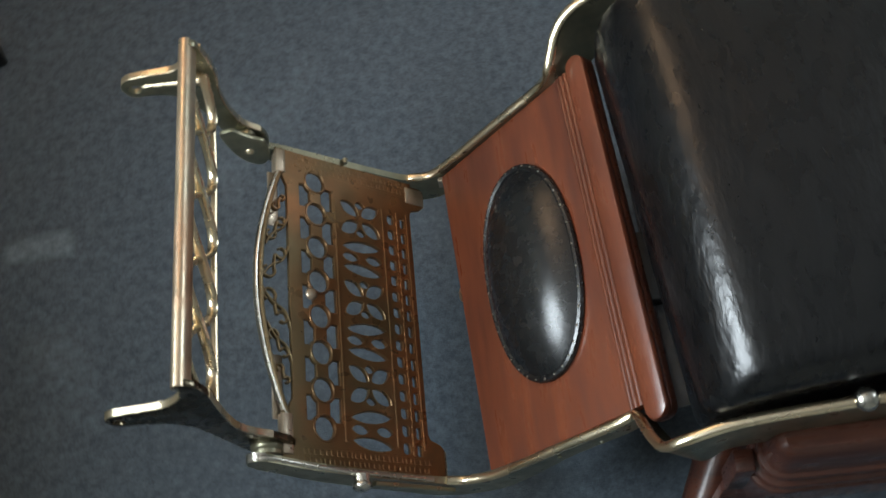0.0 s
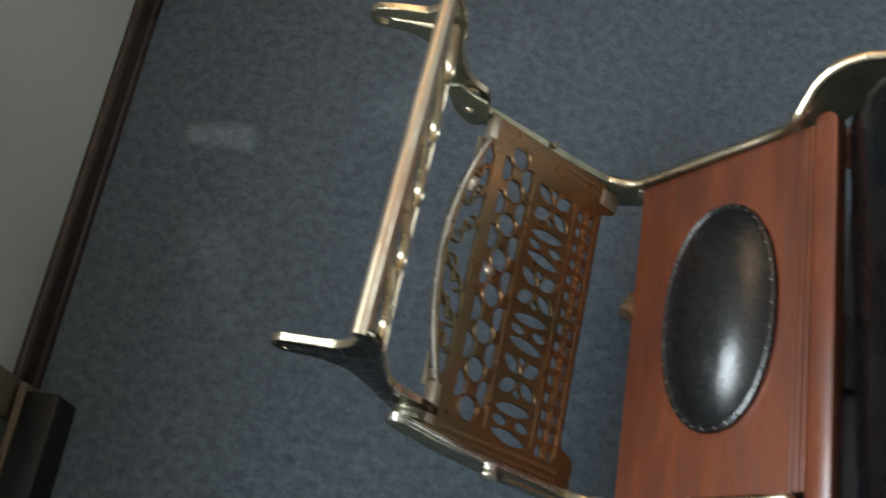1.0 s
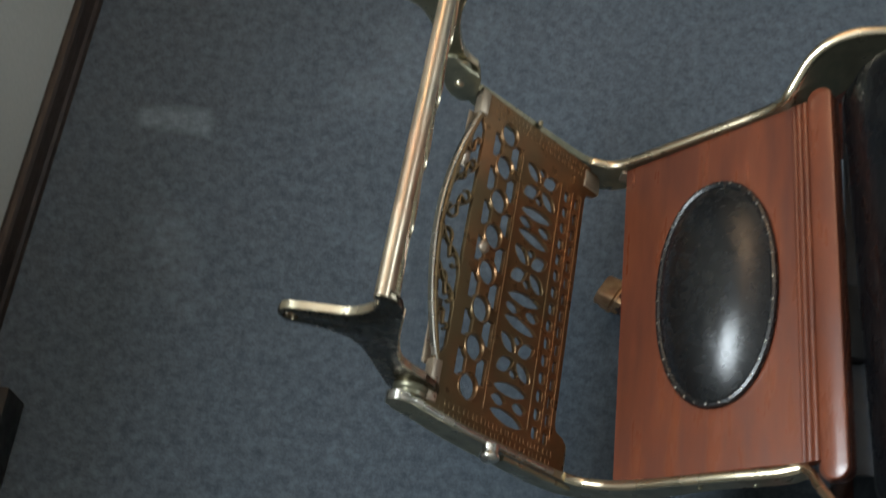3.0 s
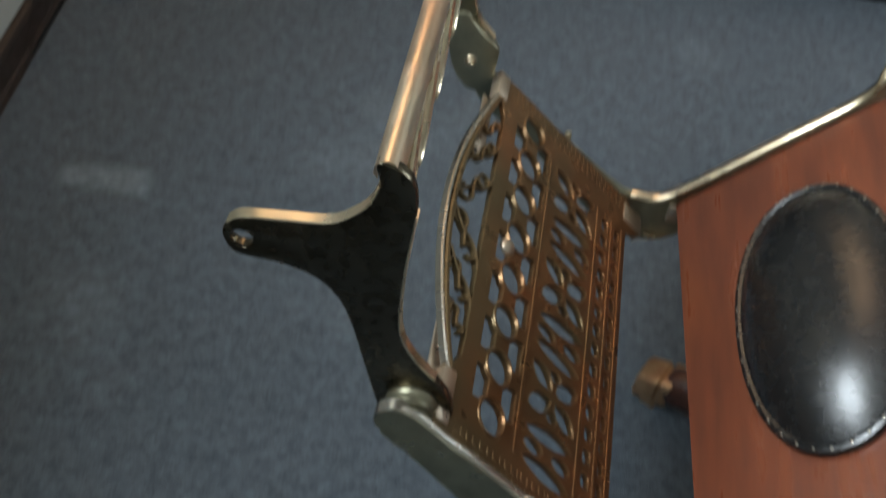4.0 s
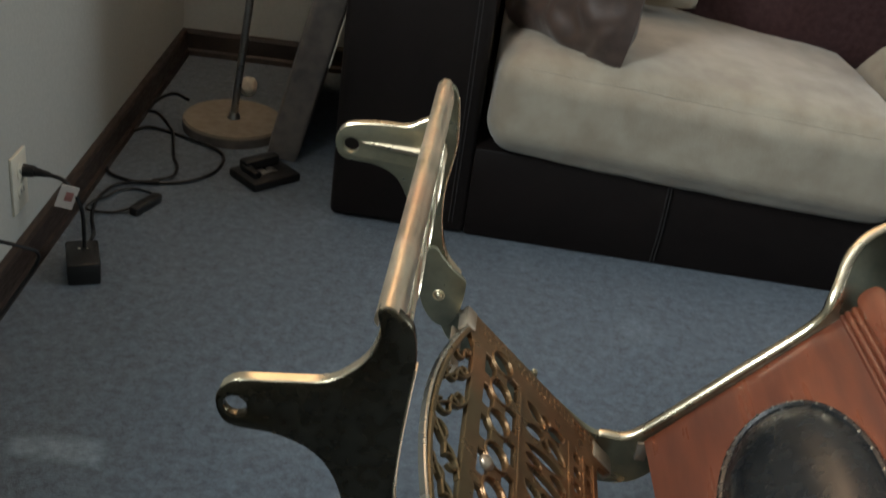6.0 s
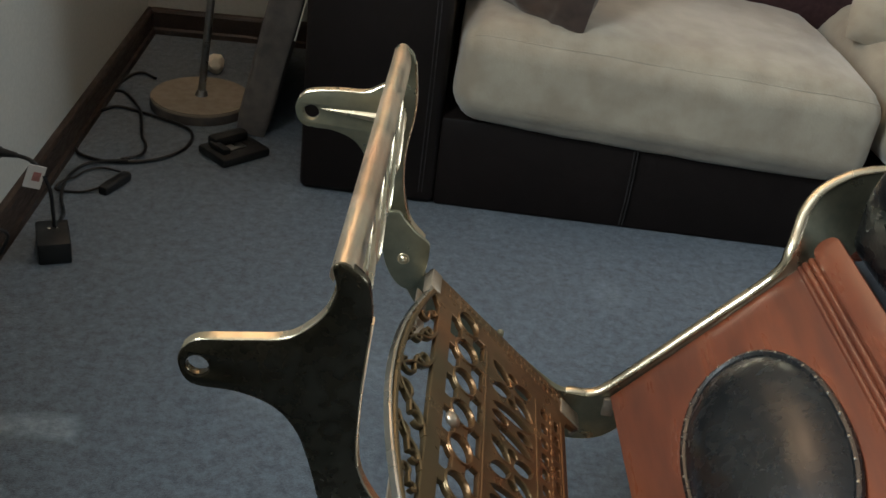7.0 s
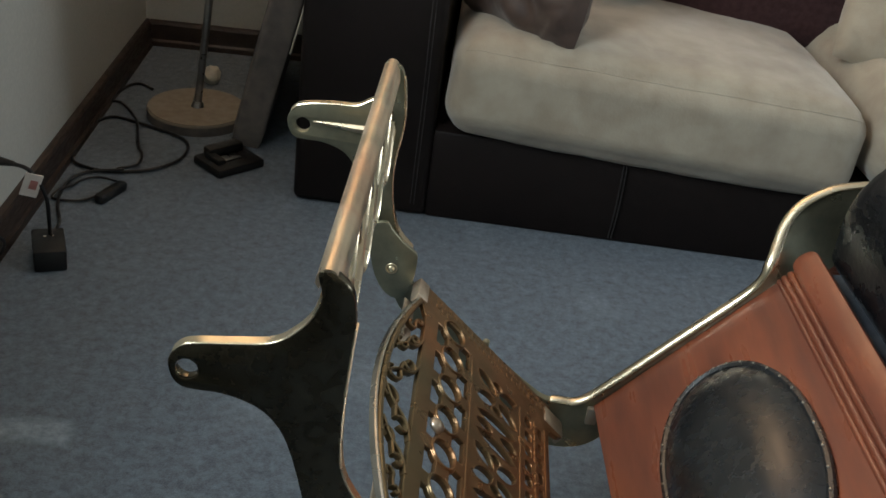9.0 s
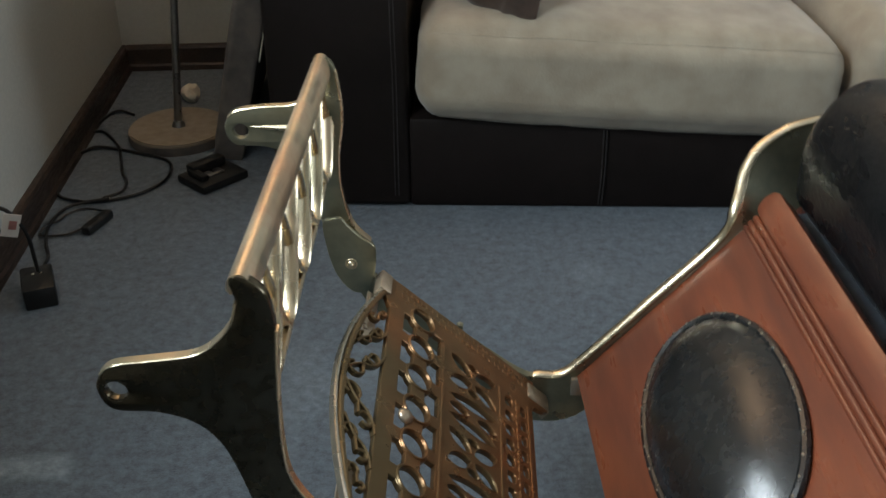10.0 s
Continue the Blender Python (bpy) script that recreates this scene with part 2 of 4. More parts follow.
def leather_creases(m, scale, depth):
    """Fine crackled creases over the leather, in patches."""
    nt = m.node_tree
    coord, warp, cell, patch = (nt.nodes.new("ShaderNode" + k) for k in ("TexCoord", "TexNoise", "TexVoronoi", "TexNoise"))
    warp.inputs["Scale"].default_value, warp.inputs["Detail"].default_value = scale * 0.4, 3
    patch.inputs["Scale"].default_value = 11
    cell.feature = "DISTANCE_TO_EDGE"
    cell.inputs["Scale"].default_value = scale
    shift = nt.nodes.new("ShaderNodeVectorMath")
    shift.operation = "MULTIPLY_ADD"
    shift.inputs[1].default_value = (0.5 / scale,) * 3
    nt.links.new(coord.outputs["Object"], warp.inputs["Vector"])
    nt.links.new(coord.outputs["Object"], patch.inputs["Vector"])
    nt.links.new(warp.outputs["Color"], shift.inputs[0])
    nt.links.new(coord.outputs["Object"], shift.inputs[2])
    nt.links.new(shift.outputs[0], cell.inputs["Vector"])
    line = nt.nodes.new("ShaderNodeMapRange")
    line.inputs["From Min"].default_value, line.inputs["From Max"].default_value = 0.0, 0.09
    nt.links.new(cell.outputs["Distance"], line.inputs["Value"])
    where = nt.nodes.new("ShaderNodeMapRange")
    where.inputs["From Min"].default_value, where.inputs["From Max"].default_value = 0.40, 0.62
    where.inputs["To Min"].default_value, where.inputs["To Max"].default_value = 0.15 * depth, depth
    nt.links.new(patch.outputs["Fac"], where.inputs["Value"])
    bsdf = nt.nodes["Principled BSDF"]
    b = nt.nodes.new("ShaderNodeBump")
    b.inputs["Distance"].default_value = 0.0012
    nt.links.new(where.outputs["Result"], b.inputs["Strength"])
    nt.links.new(line.outputs["Result"], b.inputs["Height"])
    nt.links.new(bsdf.inputs["Normal"].links[0].from_socket, b.inputs["Normal"])
    nt.links.new(b.outputs["Normal"], bsdf.inputs["Normal"])


leather_creases(LEATHER, 330, 0.14)


# ---- shape helpers ----
def part(name, bm, mat, parent=None, label="", smooth=True):
    """Links a bmesh as one mesh object, under a thing or a part if one is given."""
    me = bpy.data.meshes.new(name)
    bmesh.ops.recalc_face_normals(bm, faces=bm.faces)
    bm.to_mesh(me)
    bm.free()
    me.materials.append(mat)
    for p in me.polygons:
        p.use_smooth = smooth
    if smooth:
        me.set_sharp_from_angle(angle=radians(40))
    ob = new(name, me)
    if parent:
        ob.parent = parent
    if label:
        ob["label"] = label
    return ob


def thing(name, m, label, category, group="", kind=""):
    """An Empty that holds the parts of a thing."""
    ob = new(name)
    ob.matrix_world = m
    return tagged(ob, label, category, group, kind)


def box(bm, x0, x1, y0, y1, z0, z1, bevel=0.0, m=None, seg=2):
    r = bmesh.ops.create_cube(bm, size=1.0, matrix=Matrix.Translation(((x0 + x1) / 2, (y0 + y1) / 2, (z0 + z1) / 2)) @ Matrix.Diagonal((x1 - x0, y1 - y0, z1 - z0, 1)))
    verts = r["verts"]
    if bevel:
        edges = list({e for v in verts for e in v.link_edges})
        r = bmesh.ops.bevel(bm, geom=edges, offset=bevel, segments=seg, affect="EDGES", profile=0.5)
        verts = list({v for f in r["faces"] for v in f.verts} | {v for v in verts if v.is_valid})
    if m is not None:
        bmesh.ops.transform(bm, matrix=m, verts=[v for v in verts if v.is_valid])
    return bm


def rounded(hx, hy, hz, r, n=18, bulge=0.0, wrinkle=0.0, freq=6.0, seed=0.0, edge=None):
    """A soft box about the origin: half sizes, edge radius, crown and wrinkles."""
    bm = bmesh.new()
    bmesh.ops.create_cube(bm, size=2.0)
    bmesh.ops.subdivide_edges(bm, edges=bm.edges[:], cuts=n, use_grid_fill=True)
    for v in bm.verts:
        u, w, t = v.co
        ease = [math.copysign(abs(c) ** 0.8, c) for c in (u, w, t)]
        p = Vector((ease[0] * hx, ease[1] * hy, ease[2] * hz))
        q = Vector((max(-hx + r, min(hx - r, p.x)), max(-hy + r, min(hy - r, p.y)), max(-hz + r, min(hz - r, p.z))))
        d = p - q
        if d.length > 1e-6:
            p = q + d.normalized() * r
        if bulge:
            p.z += math.copysign(bulge, t) * max(0, 1 - u * u) ** 0.6 * max(0, 1 - w * w) ** 0.6 * min(1, abs(t) * 1.2)
        if wrinkle:
            w3 = Vector((p.x * 1.9, p.y, p.z * 0.7))
            k = noise.noise(w3 * freq + Vector((seed, seed * 2, 0))) + 0.5 * noise.noise(w3 * freq * 2.7 + Vector((seed, 0, seed)))
            p += (p - q).normalized() * k * wrinkle * (0.45 + 0.55 * min(1, max(0, t + 0.8)))
        v.co = p
        if edge is not None and w < -0.999 and t > 0.999:
            edge.append((u, p + (p - q).normalized() * 0.0006))
    return bm


def spline(pts, n=6, closed=False):
    """A smooth line through control points."""
    pts = [Vector(p) for p in pts]
    out, count = [], len(pts)
    for i in range(count if closed else count - 1):
        a, b, c, d = (pts[(i + k) % count] if closed else pts[max(0, min(count - 1, i + k))] for k in (-1, 0, 1, 2))
        for j in range(n):
            t = j / n
            out.append(0.5 * (2 * b + (c - a) * t + (2 * a - 5 * b + 4 * c - d) * t * t + (3 * b - a - 3 * c + d) * t ** 3))
    return out if closed else out + [pts[-1]]


def sweep(bm, pts, profile, closed=False, up=(0, 0, 1), caps=True):
    """Sweeps a closed profile of (side, up) pairs along points."""
    pts = [Vector(p) for p in pts]
    up, rings, n = Vector(up), [], len(pts)
    for i, p in enumerate(pts):
        a, b = (pts[i - 1], pts[(i + 1) % n]) if closed else (pts[max(0, i - 1)], pts[min(n - 1, i + 1)])
        d = (b - a).normalized()
        side = d.cross(up)
        side = side.normalized() if side.length > 1e-4 else Vector((1, 0, 0))
        top = side.cross(d)
        rings.append([bm.verts.new(p + side * s + top * t) for s, t in profile])
    m = len(profile)
    for i in range(n if closed else n - 1):
        a, b = rings[i], rings[(i + 1) % n]
        for j in range(m):
            bm.faces.new((a[j], a[(j + 1) % m], b[(j + 1) % m], b[j]))
    if caps and not closed:
        bm.faces.new(rings[0])
        bm.faces.new(rings[-1][::-1])
    return bm


def ring_profile(rx, ry=None, seg=10):
    ry = ry or rx
    return [(rx * math.cos(2 * math.pi * k / seg), ry * math.sin(2 * math.pi * k / seg)) for k in range(seg)]


def flat_profile(w, h, b=0.0015):
    w, h = w / 2, h / 2
    return [(w, h - b), (w - b, h), (-w + b, h), (-w, h - b), (-w, -h + b), (-w + b, -h), (w - b, -h), (w, -h + b)]


def tube(bm, pts, r, seg=8, closed=False, up=(0, 0, 1)):
    return sweep(bm, pts, ring_profile(r, seg=seg), closed, up)


def ball(bm, c, r, squash=1.0, seg=14, rot=None):
    m = Matrix.Translation(c) @ (rot or Matrix.Identity(4)) @ Matrix.Diagonal((1, 1, squash, 1))
    bmesh.ops.create_uvsphere(bm, u_segments=seg, v_segments=seg // 2, radius=r, matrix=m)
    return bm


def rod(bm, a, b, r0, r1=None, seg=20):
    """A round bar from a to b."""
    a, b = Vector(a), Vector(b)
    m = Matrix.Translation((a + b) / 2) @ (b - a).to_track_quat("Z", "Y").to_matrix().to_4x4()
    bmesh.ops.create_cone(bm, cap_ends=True, segments=seg, radius1=r0, radius2=r0 if r1 is None else r1, depth=(b - a).length, matrix=m)
    return bm


def cut_plate(outline, holes, thick, bevel=0.0008):
    """A flat casting in the xy plane: an outline with openings, with rounded edges."""
    cu = bpy.data.curves.new("outline", "CURVE")
    cu.dimensions, cu.fill_mode, cu.extrude, cu.bevel_depth, cu.bevel_resolution = "2D", "BOTH", thick / 2 - bevel, bevel, 1
    cu.offset = -bevel
    for loop in [outline, *holes]:
        sp = cu.splines.new("POLY")
        sp.points.add(len(loop) - 1)
        for p, q in zip(sp.points, loop):
            p.co = (q[0], q[1], 0, 1)
        sp.use_cyclic_u = True
    ob = new("outline", cu)
    me = bpy.data.meshes.new_from_object(ob)
    bm = bmesh.new()
    bm.from_mesh(me)
    bpy.data.objects.remove(ob)
    bpy.data.curves.remove(cu)
    bpy.data.meshes.remove(me)
    bmesh.ops.remove_doubles(bm, verts=bm.verts, dist=1e-5)
    return bm


def circle2(x, y, rx, ry=None, n=20):
    return [(x + rx * math.cos(2 * math.pi * k / n), y + (ry or rx) * math.sin(2 * math.pi * k / n)) for k in range(n)]


def slot2(x0, x1, y0, y1, r, n=4):
    """A rectangle with rounded corners."""
    r = min(r, (x1 - x0) / 2 - 1e-4, (y1 - y0) / 2 - 1e-4)
    out = []
    for cx, cy, a in ((x1 - r, y1 - r, 0), (x0 + r, y1 - r, 90), (x0 + r, y0 + r, 180), (x1 - r, y0 + r, 270)):
        out += [(cx + r * math.cos(radians(a + 90 * k / n)), cy + r * math.sin(radians(a + 90 * k / n))) for k in range(n + 1)]
    return out


def structure(name, bm, mat, label, category, smooth=False):
    return tagged(part(name, bm, mat, None, "", smooth), label, category, "", "structure")


def holding(bm, m):
    bmesh.ops.transform(bm, matrix=m, verts=bm.verts)
    return bm


# ---- the room ----
X0, X1, Y0, Y1 = -0.036, 3.8, -3.2, 1.345  # inner faces of the walls
WEST = Matrix.Translation((X0, -0.2, 0)) @ Matrix.Rotation(radians(-0.72), 4, "Z") @ Matrix.Translation((-X0, 0.2, 0))  # the west wall is a little out of square
structure("floor", box(bmesh.new(), X0 - 0.228, X1 + 0.15, Y0 - 0.2, Y1 + 0.15, -0.1, 0.0), CARPET, "blue-grey short pile carpet with faded marks", "carpet")
bm = bmesh.new()
for y0, y1, z0, z1 in ((Y0 - 0.15, WEST_Y0, 0, H), (WEST_Y1, Y1 + 0.12, 0, H), (WEST_Y0, WEST_Y1, 0, WEST_Z0), (WEST_Y0, WEST_Y1, WEST_Z1, H)):
    box(bm, X0 - 0.22, X0, y0, y1, z0, z1)
structure("wall_west", holding(bm, WEST), WALL, "greyish white painted wall with a window", "wall")
structure("wall_north", box(bmesh.new(), X0, X1, Y1, Y1 + 0.12, 0, H), WALL, "greyish white painted wall behind the sofa", "wall")
bm = bmesh.new()
for y0, y1, z0, z1 in ((Y0, EAST_Y0, 0, H), (EAST_Y1, Y1 + 0.12, 0, H), (EAST_Y0, EAST_Y1, 0, EAST_Z0), (EAST_Y0, EAST_Y1, EAST_Z1, H)):
    box(bm, X1, X1 + 0.12, y0, y1, z0, z1)
structure("wall_east", bm, WALL, "greyish white painted wall with a window", "wall")
structure("wall_south", box(bmesh.new(), X0, X1 + 0.12, Y0 - 0.12, Y0, 0, H), WALL, "plain greyish white painted wall", "wall")
structure("ceiling", box(bmesh.new(), X0 - 0.22, X1 + 0.12, Y0 - 0.12, Y1 + 0.12, H, H + 0.12), CEILING, "plain white ceiling", "ceiling")


def baseboard(name, a, b, inward):
    """A dark board with an eased top along a wall."""
    prof = [(0, 0), (0, 0.074), (0.006, 0.074), (0.013, 0.071), (0.017, 0.064), (0.018, 0.020), (0.023, 0.014), (0.025, 0)]
    bm = bmesh.new()
    a, b, inward = Vector(a), Vector(b), Vector(inward)
    ends = [[bm.verts.new(p + inward * s + Vector((0, 0, z))) for s, z in prof] for p in (a, b)]
    for j in range(len(prof)):
        k = (j + 1) % len(prof)
        bm.faces.new((ends[0][j], ends[0][k], ends[1][k], ends[1][j]))
    bm.faces.new(ends[0])
    bm.faces.new(ends[1][::-1])
    return structure(name, bm, BASE_WOOD, "dark brown wooden baseboard along the wall", "baseboard")


baseboard("baseboard_west", WEST @ Vector((X0, -1.028, 0)), WEST @ Vector((X0, Y1, 0)), (1, 0, 0))
baseboard("baseboard_north", (X0 + 0.0325, Y1, 0), (X1, Y1, 0), (0, -1, 0))

# ---- barber chair: origin on the carpet under the footrest's inner end, x to the back, y across ----
chair = thing("barber_chair", pose(1.0396, -0.8376, 0, 0, 0, -4.0), "antique barber chair, brass frame, cherry panel, black leather seat", "barber chair")
MID = -0.033
PV = Matrix(((1, 0, 0, 0), (0, 0, -1, 0), (0, 1, 0, 0), (0, 0, 0, 1)))  # drawing plane (s, z) stood upright

# toe bracket at each end of the rail, with an ear and a hole
EAR = [(-0.475, 0.608), (-0.470, 0.624), (-0.458, 0.633), (-0.425, 0.638), (-0.389, 0.644), (-0.370, 0.657), (-0.356, 0.675), (-0.350, 0.695), (-0.354, 0.715), (-0.346, 0.719), (-0.334, 0.713), (-0.324, 0.700), (-0.320, 0.668),
       (-0.3225, 0.630), (-0.3245, 0.590), (-0.3245, 0.545), (-0.320, 0.513), (-0.305, 0.484), (-0.286, 0.462), (-0.268, 0.430), (-0.266, 0.395), (-0.285, 0.375), (-0.312, 0.375), (-0.332, 0.398), (-0.350, 0.462), (-0.3645, 0.519), (-0.378, 0.554), (-0.398, 0.575), (-0.427, 0.585), (-0.464, 0.588)]
FAR_FOOT = [(-0.324, 0.630), (-0.331, 0.575), (-0.329, 0.529), (-0.318, 0.486), (-0.296, 0.460), (-0.290, 0.430), (-0.300, 0.402), (-0.326, 0.406), (-0.343, 0.432), (-0.354, 0.475), (-0.366, 0.525)]
HINGE = [(-0.353, 0.500), (-0.342, 0.506), (-0.330, 0.507), (-0.322, 0.497), (-0.306, 0.480), (-0.290, 0.468), (-0.287, 0.455), (-0.290, 0.425), (-0.300, 0.402), (-0.314, 0.397), (-0.329, 0.408), (-0.342, 0.432), (-0.350, 0.467)]


def toe_bracket(y, outward):
    lift = 0.0 if outward < 0 else 0.010  # the far ear stands a little higher, its rail end a little lower

    def far(p):
        k = min(1, max(0, (-0.365 - p[0]) / 0.04))
        slim = 0.005 if p[1] > 0.66 and p[0] > -0.33 else 0
        return p[0] + 0.6 * lift * k - slim, p[1] + lift * k - (0.7 * lift if p[1] > 0.66 and p[0] > -0.36 else 0)

    outline = EAR if outward < 0 else [far(p) for p in EAR[:13] + FAR_FOOT + EAR[26:]]
    loop = spline([(a, b, 0) for a, b in outline], 5, True)
    hx, hz = -0.459 + 0.6 * lift * 1.6, 0.607 + lift * 0.9
    bm = cut_plate([(p.x, p.y) for p in loop], [circle2(hx, hz, 0.0095)], 0.011, 0.002)
    bm = holding(bm, Matrix.Translation((0, y, 0)) @ PV)
    br = part("toe_bracket", bm, BRASS_DARK_REFLECT if outward < 0 else BRASS_DARK, chair, "blackened cast brass bracket with a pierced ear, dark reflections in its colour" if outward < 0 else "cast brass bracket with a pierced ear")
    # raised wedge on the inner face of the ear, widening to the rail
    rib, last = bmesh.new(), None
    for k in range(13):
        q = k / 12
        at, grow = Vector((-0.437 + 0.104 * q, y - outward * 0.0050, 0.6125 + lift * (1 - 0.5 * q))), q ** 0.7
        row = [rib.verts.new(at + Vector((0, -outward * (0.0008 + 0.006 * grow) * d, (0.0006 + 0.0078 * grow) * c))) for c, d in ((1, 0), (0.75, 0.55), (0.3, 1), (-0.4, 0.8), (-1, 0))]
        if last:
            for j in range(4):
                rib.faces.new((last[j], last[j + 1], row[j + 1], row[j]))
        last = row
    part("ear_rib", rib, BRASS, br)
    # bright worn edge along the top of the ear
    edge = bmesh.new()
    pts = [(a, y, b - 0.0005) for a, b in [far(p) if lift else p for p in EAR[1:8]]]
    sweep(edge, spline(pts, 6), flat_profile(0.0114, 0.0026, 0.001), up=(0, 0, 1))
    part("worn_edge", edge, BRASS, br, "bright worn brass edge")
    # a worn rim that follows the curve behind the rail
    edge = bmesh.new()
    pts = [(a, y, b) for a, b in (EAR[12:19] if outward < 0 else [far(p) for p in EAR[11:13]] + FAR_FOOT[:5])]
    sweep(edge, spline(pts, 6), flat_profile(0.0028, 0.0116, 0.001), up=(0, 1, 0))
    part("worn_edge", edge, BRASS, br, "bright worn brass edge")
    if outward < 0:
        boss = bmesh.new()
        ball(boss, (-0.304, y + outward * 0.008, 0.424), 0.025, 0.5, 24, Euler((radians(90), 0, 0)).to_matrix().to_4x4())
        rod(boss, (-0.304, y - outward * 0.002, 0.424), (-0.304, y + outward * 0.0205, 0.424), 0.0215, 0.0215, 28)
        part("pivot_boss", boss, BRASS_DARK, br)
        face, at = y - outward * 0.0065, (-0.317, 0.427)
    else:
        loop = spline([(a, b, 0) for a, b in HINGE], 5, True)
        bm = cut_plate([(p.x, p.y) for p in loop], [], 0.007, 0.0016)
        part("hinge_plate", holding(bm, Matrix.Translation((0, 0.2240, 0)) @ PV), BRASS_DARK, br, "lobed tarnished brass hinge plate")
        bm = box(bmesh.new(), -0.340, -0.304, 0.2265, y - 0.004, 0.415, 0.478, 0.012, None, 4)
        part("hinge_block", bm, BRASS_DARK, br)
        face, at = 0.2205, (-0.3194, 0.441)
    screw = bmesh.new()
    ball(screw, (at[0], face, at[1]), 0.0050, 0.7, 14, Euler((radians(90), 0, 0)).to_matrix().to_4x4())
    part("screw", screw, BRASS, br, "bright domed brass screw")
    ringb = tube(bmesh.new(), [(at[0] + 0.0068 * math.cos(k * math.pi / 10), face, at[1] + 0.0068 * math.sin(k * math.pi / 10)) for k in range(20)], 0.0013, 6, True, (0, 1, 0))
    part("screw_washer", ringb, BRASS, br)
    return br


NEAR, FAR = -0.2635, 0.250
toe_bracket(NEAR, -1)
toe_bracket(FAR, 1)

# toe rail: a curved lip from bracket to bracket
bm = bmesh.new()
arc = [(p.x, p.y) for p in spline([(-0.3545, 0.706, 0), (-0.3538, 0.713, 0), (-0.350, 0.7188, 0), (-0.3445, 0.7208, 0), (-0.339, 0.7188, 0), (-0.335, 0.713, 0), (-0.333, 0.705, 0), (-0.3325, 0.697, 0)], 4)]
inner = [(x + 0.0035 * (1 - k / 20), z - 0.0045) for k, (x, z) in enumerate(arc)]
loop = arc + inner[::-1]
ends = [[bm.verts.new((s - 0.0015, y, z - drop)) for s, z in loop] for y, drop in ((NEAR - 0.0042, 0.0), (FAR + 0.006, 0.008))]
for j in range(len(loop)):
    k = (j + 1) % len(loop)
    bm.faces.new((ends[0][j], ends[0][k], ends[1][k], ends[1][j]))
bm.faces.new(ends[0])
bm.faces.new(ends[1][::-1])
part("toe_rail", bm, RAIL_BRASS, chair, "polished brass rail with copper-toned wear")

# openwork under the rail: a lower bar and two broad waves that weave through each other
part("lattice_bar", sweep(bmesh.new(), spline([(-0.336, NEAR, 0.580), (-0.341, NEAR + 0.12, 0.569), (-0.343, (NEAR + FAR) / 2, 0.565), (-0.342, FAR - 0.12, 0.569), (-0.344, FAR, 0.582)], 8), flat_profile(0.009, 0.008, 0.002)), BRASS, chair)
LOBES = 5
for phase in (1, -1):
    pts = []
    for k in range(81):
        q = k / 80
        y = NEAR + 0.004 + q * (FAR - NEAR - 0.008)
        zc = 0.5 * (0.692 + 0.566 + 0.012 * abs(2 * q - 1))
        dz = phase * 0.058 * math.sin(LOBES * math.pi * q)
        pts.append((-0.3440 - 0.02 * dz + 0.0020 * phase * math.cos(LOBES * math.pi * q), y, zc + dz))
    rows, bm = [], bmesh.new()
    for k, p in enumerate(pts):  # a deep strap of lens section, thickest at the crossings
        q = k / 80
        p, d = Vector(p), (Vector(pts[min(80, k + 1)]) - Vector(pts[max(0, k - 1)])).normalized()
        side = d.cross(Vector((1, 0, 0))).normalized()
        w = 0.0040 + 0.0016 * abs(math.cos(LOBES * math.pi * q)) ** 2
        rows.append([bm.verts.new(p + side * w * c + Vector((0.0078 * e, 0, 0))) for c, e in ((1, 0.25), (0.55, 0.9), (-0.1, 1), (-0.75, 0.7), (-1, 0.1), (-0.7, -0.7), (0, -1), (0.7, -0.7))])
    for a, b in zip(rows, rows[1:]):
        for j in range(8):
            bm.faces.new((a[j], a[(j + 1) % 8], b[(j + 1) % 8], b[j]))
    bm.faces.new(rows[0])
    bm.faces.new(rows[-1][::-1])
    part("lattice_wave", bm, BRASS, chair)

# foot plate: an openwork casting that slopes down towards the seat
UX, UZ = 0.7435, -0.6688
PLATE = Matrix(((UX, 0, -UZ, -0.281), (0, 1, 0, MID - 0.004), (UZ, 0, UX, 0.417), (0, 0, 0, 1)))
VN, VF = -0.263, 0.272  # near and far edge
outline = [(-0.004, VN), (0.287, VN), (0.292, VN + 0.005), (0.292, -0.214), (0.284, -0.206), (0.266, -0.200), (0.262, -0.190), (0.262, 0.206), (0.266, 0.216), (0.284, 0.221), (0.292, 0.228), (0.292, VF - 0.012), (0.287, VF - 0.007), (-0.004, VF), (-0.004, 0.228), (0.006, 0.222), (0.015, 0.205), (0.015, -0.158), (0.006, -0.174), (-0.004, -0.180)]
RU, PITCH = 0.0686, 0.0606  # the row of rings
rings = [-0.2004 + PITCH * k for k in range(8)]
holes = [circle2(RU, v, 0.0172, 0.0185) for v in rings]


def web(side, a, b):
    """The curved opening between two neighbouring rings, on the toe side (-1) or the heel side (1)."""
    foot, rx, ry = (0.0385, 0.0225, 0.0235) if side < 0 else (0.0995, 0.0225, 0.0235)
    arc = [(RU + side * rx * math.cos(q), ry * math.sin(q)) for q in [radians(26 + 7 * k) for k in range(6)]]
    low = [(foot, a + 0.0105)] + [(u, a + v) for u, v in arc]
    high = [(u, b - v) for u, v in arc[::-1]] + [(foot, b - 0.0105)]
    return low + high


gaps = [(a, b) for a, b in zip(rings, rings[1:])]
holes += [web(side, a, b) for a, b in gaps for side in (-1, 1)]
holes += [[(0.0385, rings[-1] + 0.012), (0.052, rings[-1] + 0.022), (0.0385, rings[-1] + 0.025)]]
B0, B1, CELL = 0.1165, 0.1950, 0.0738  # band of large openings


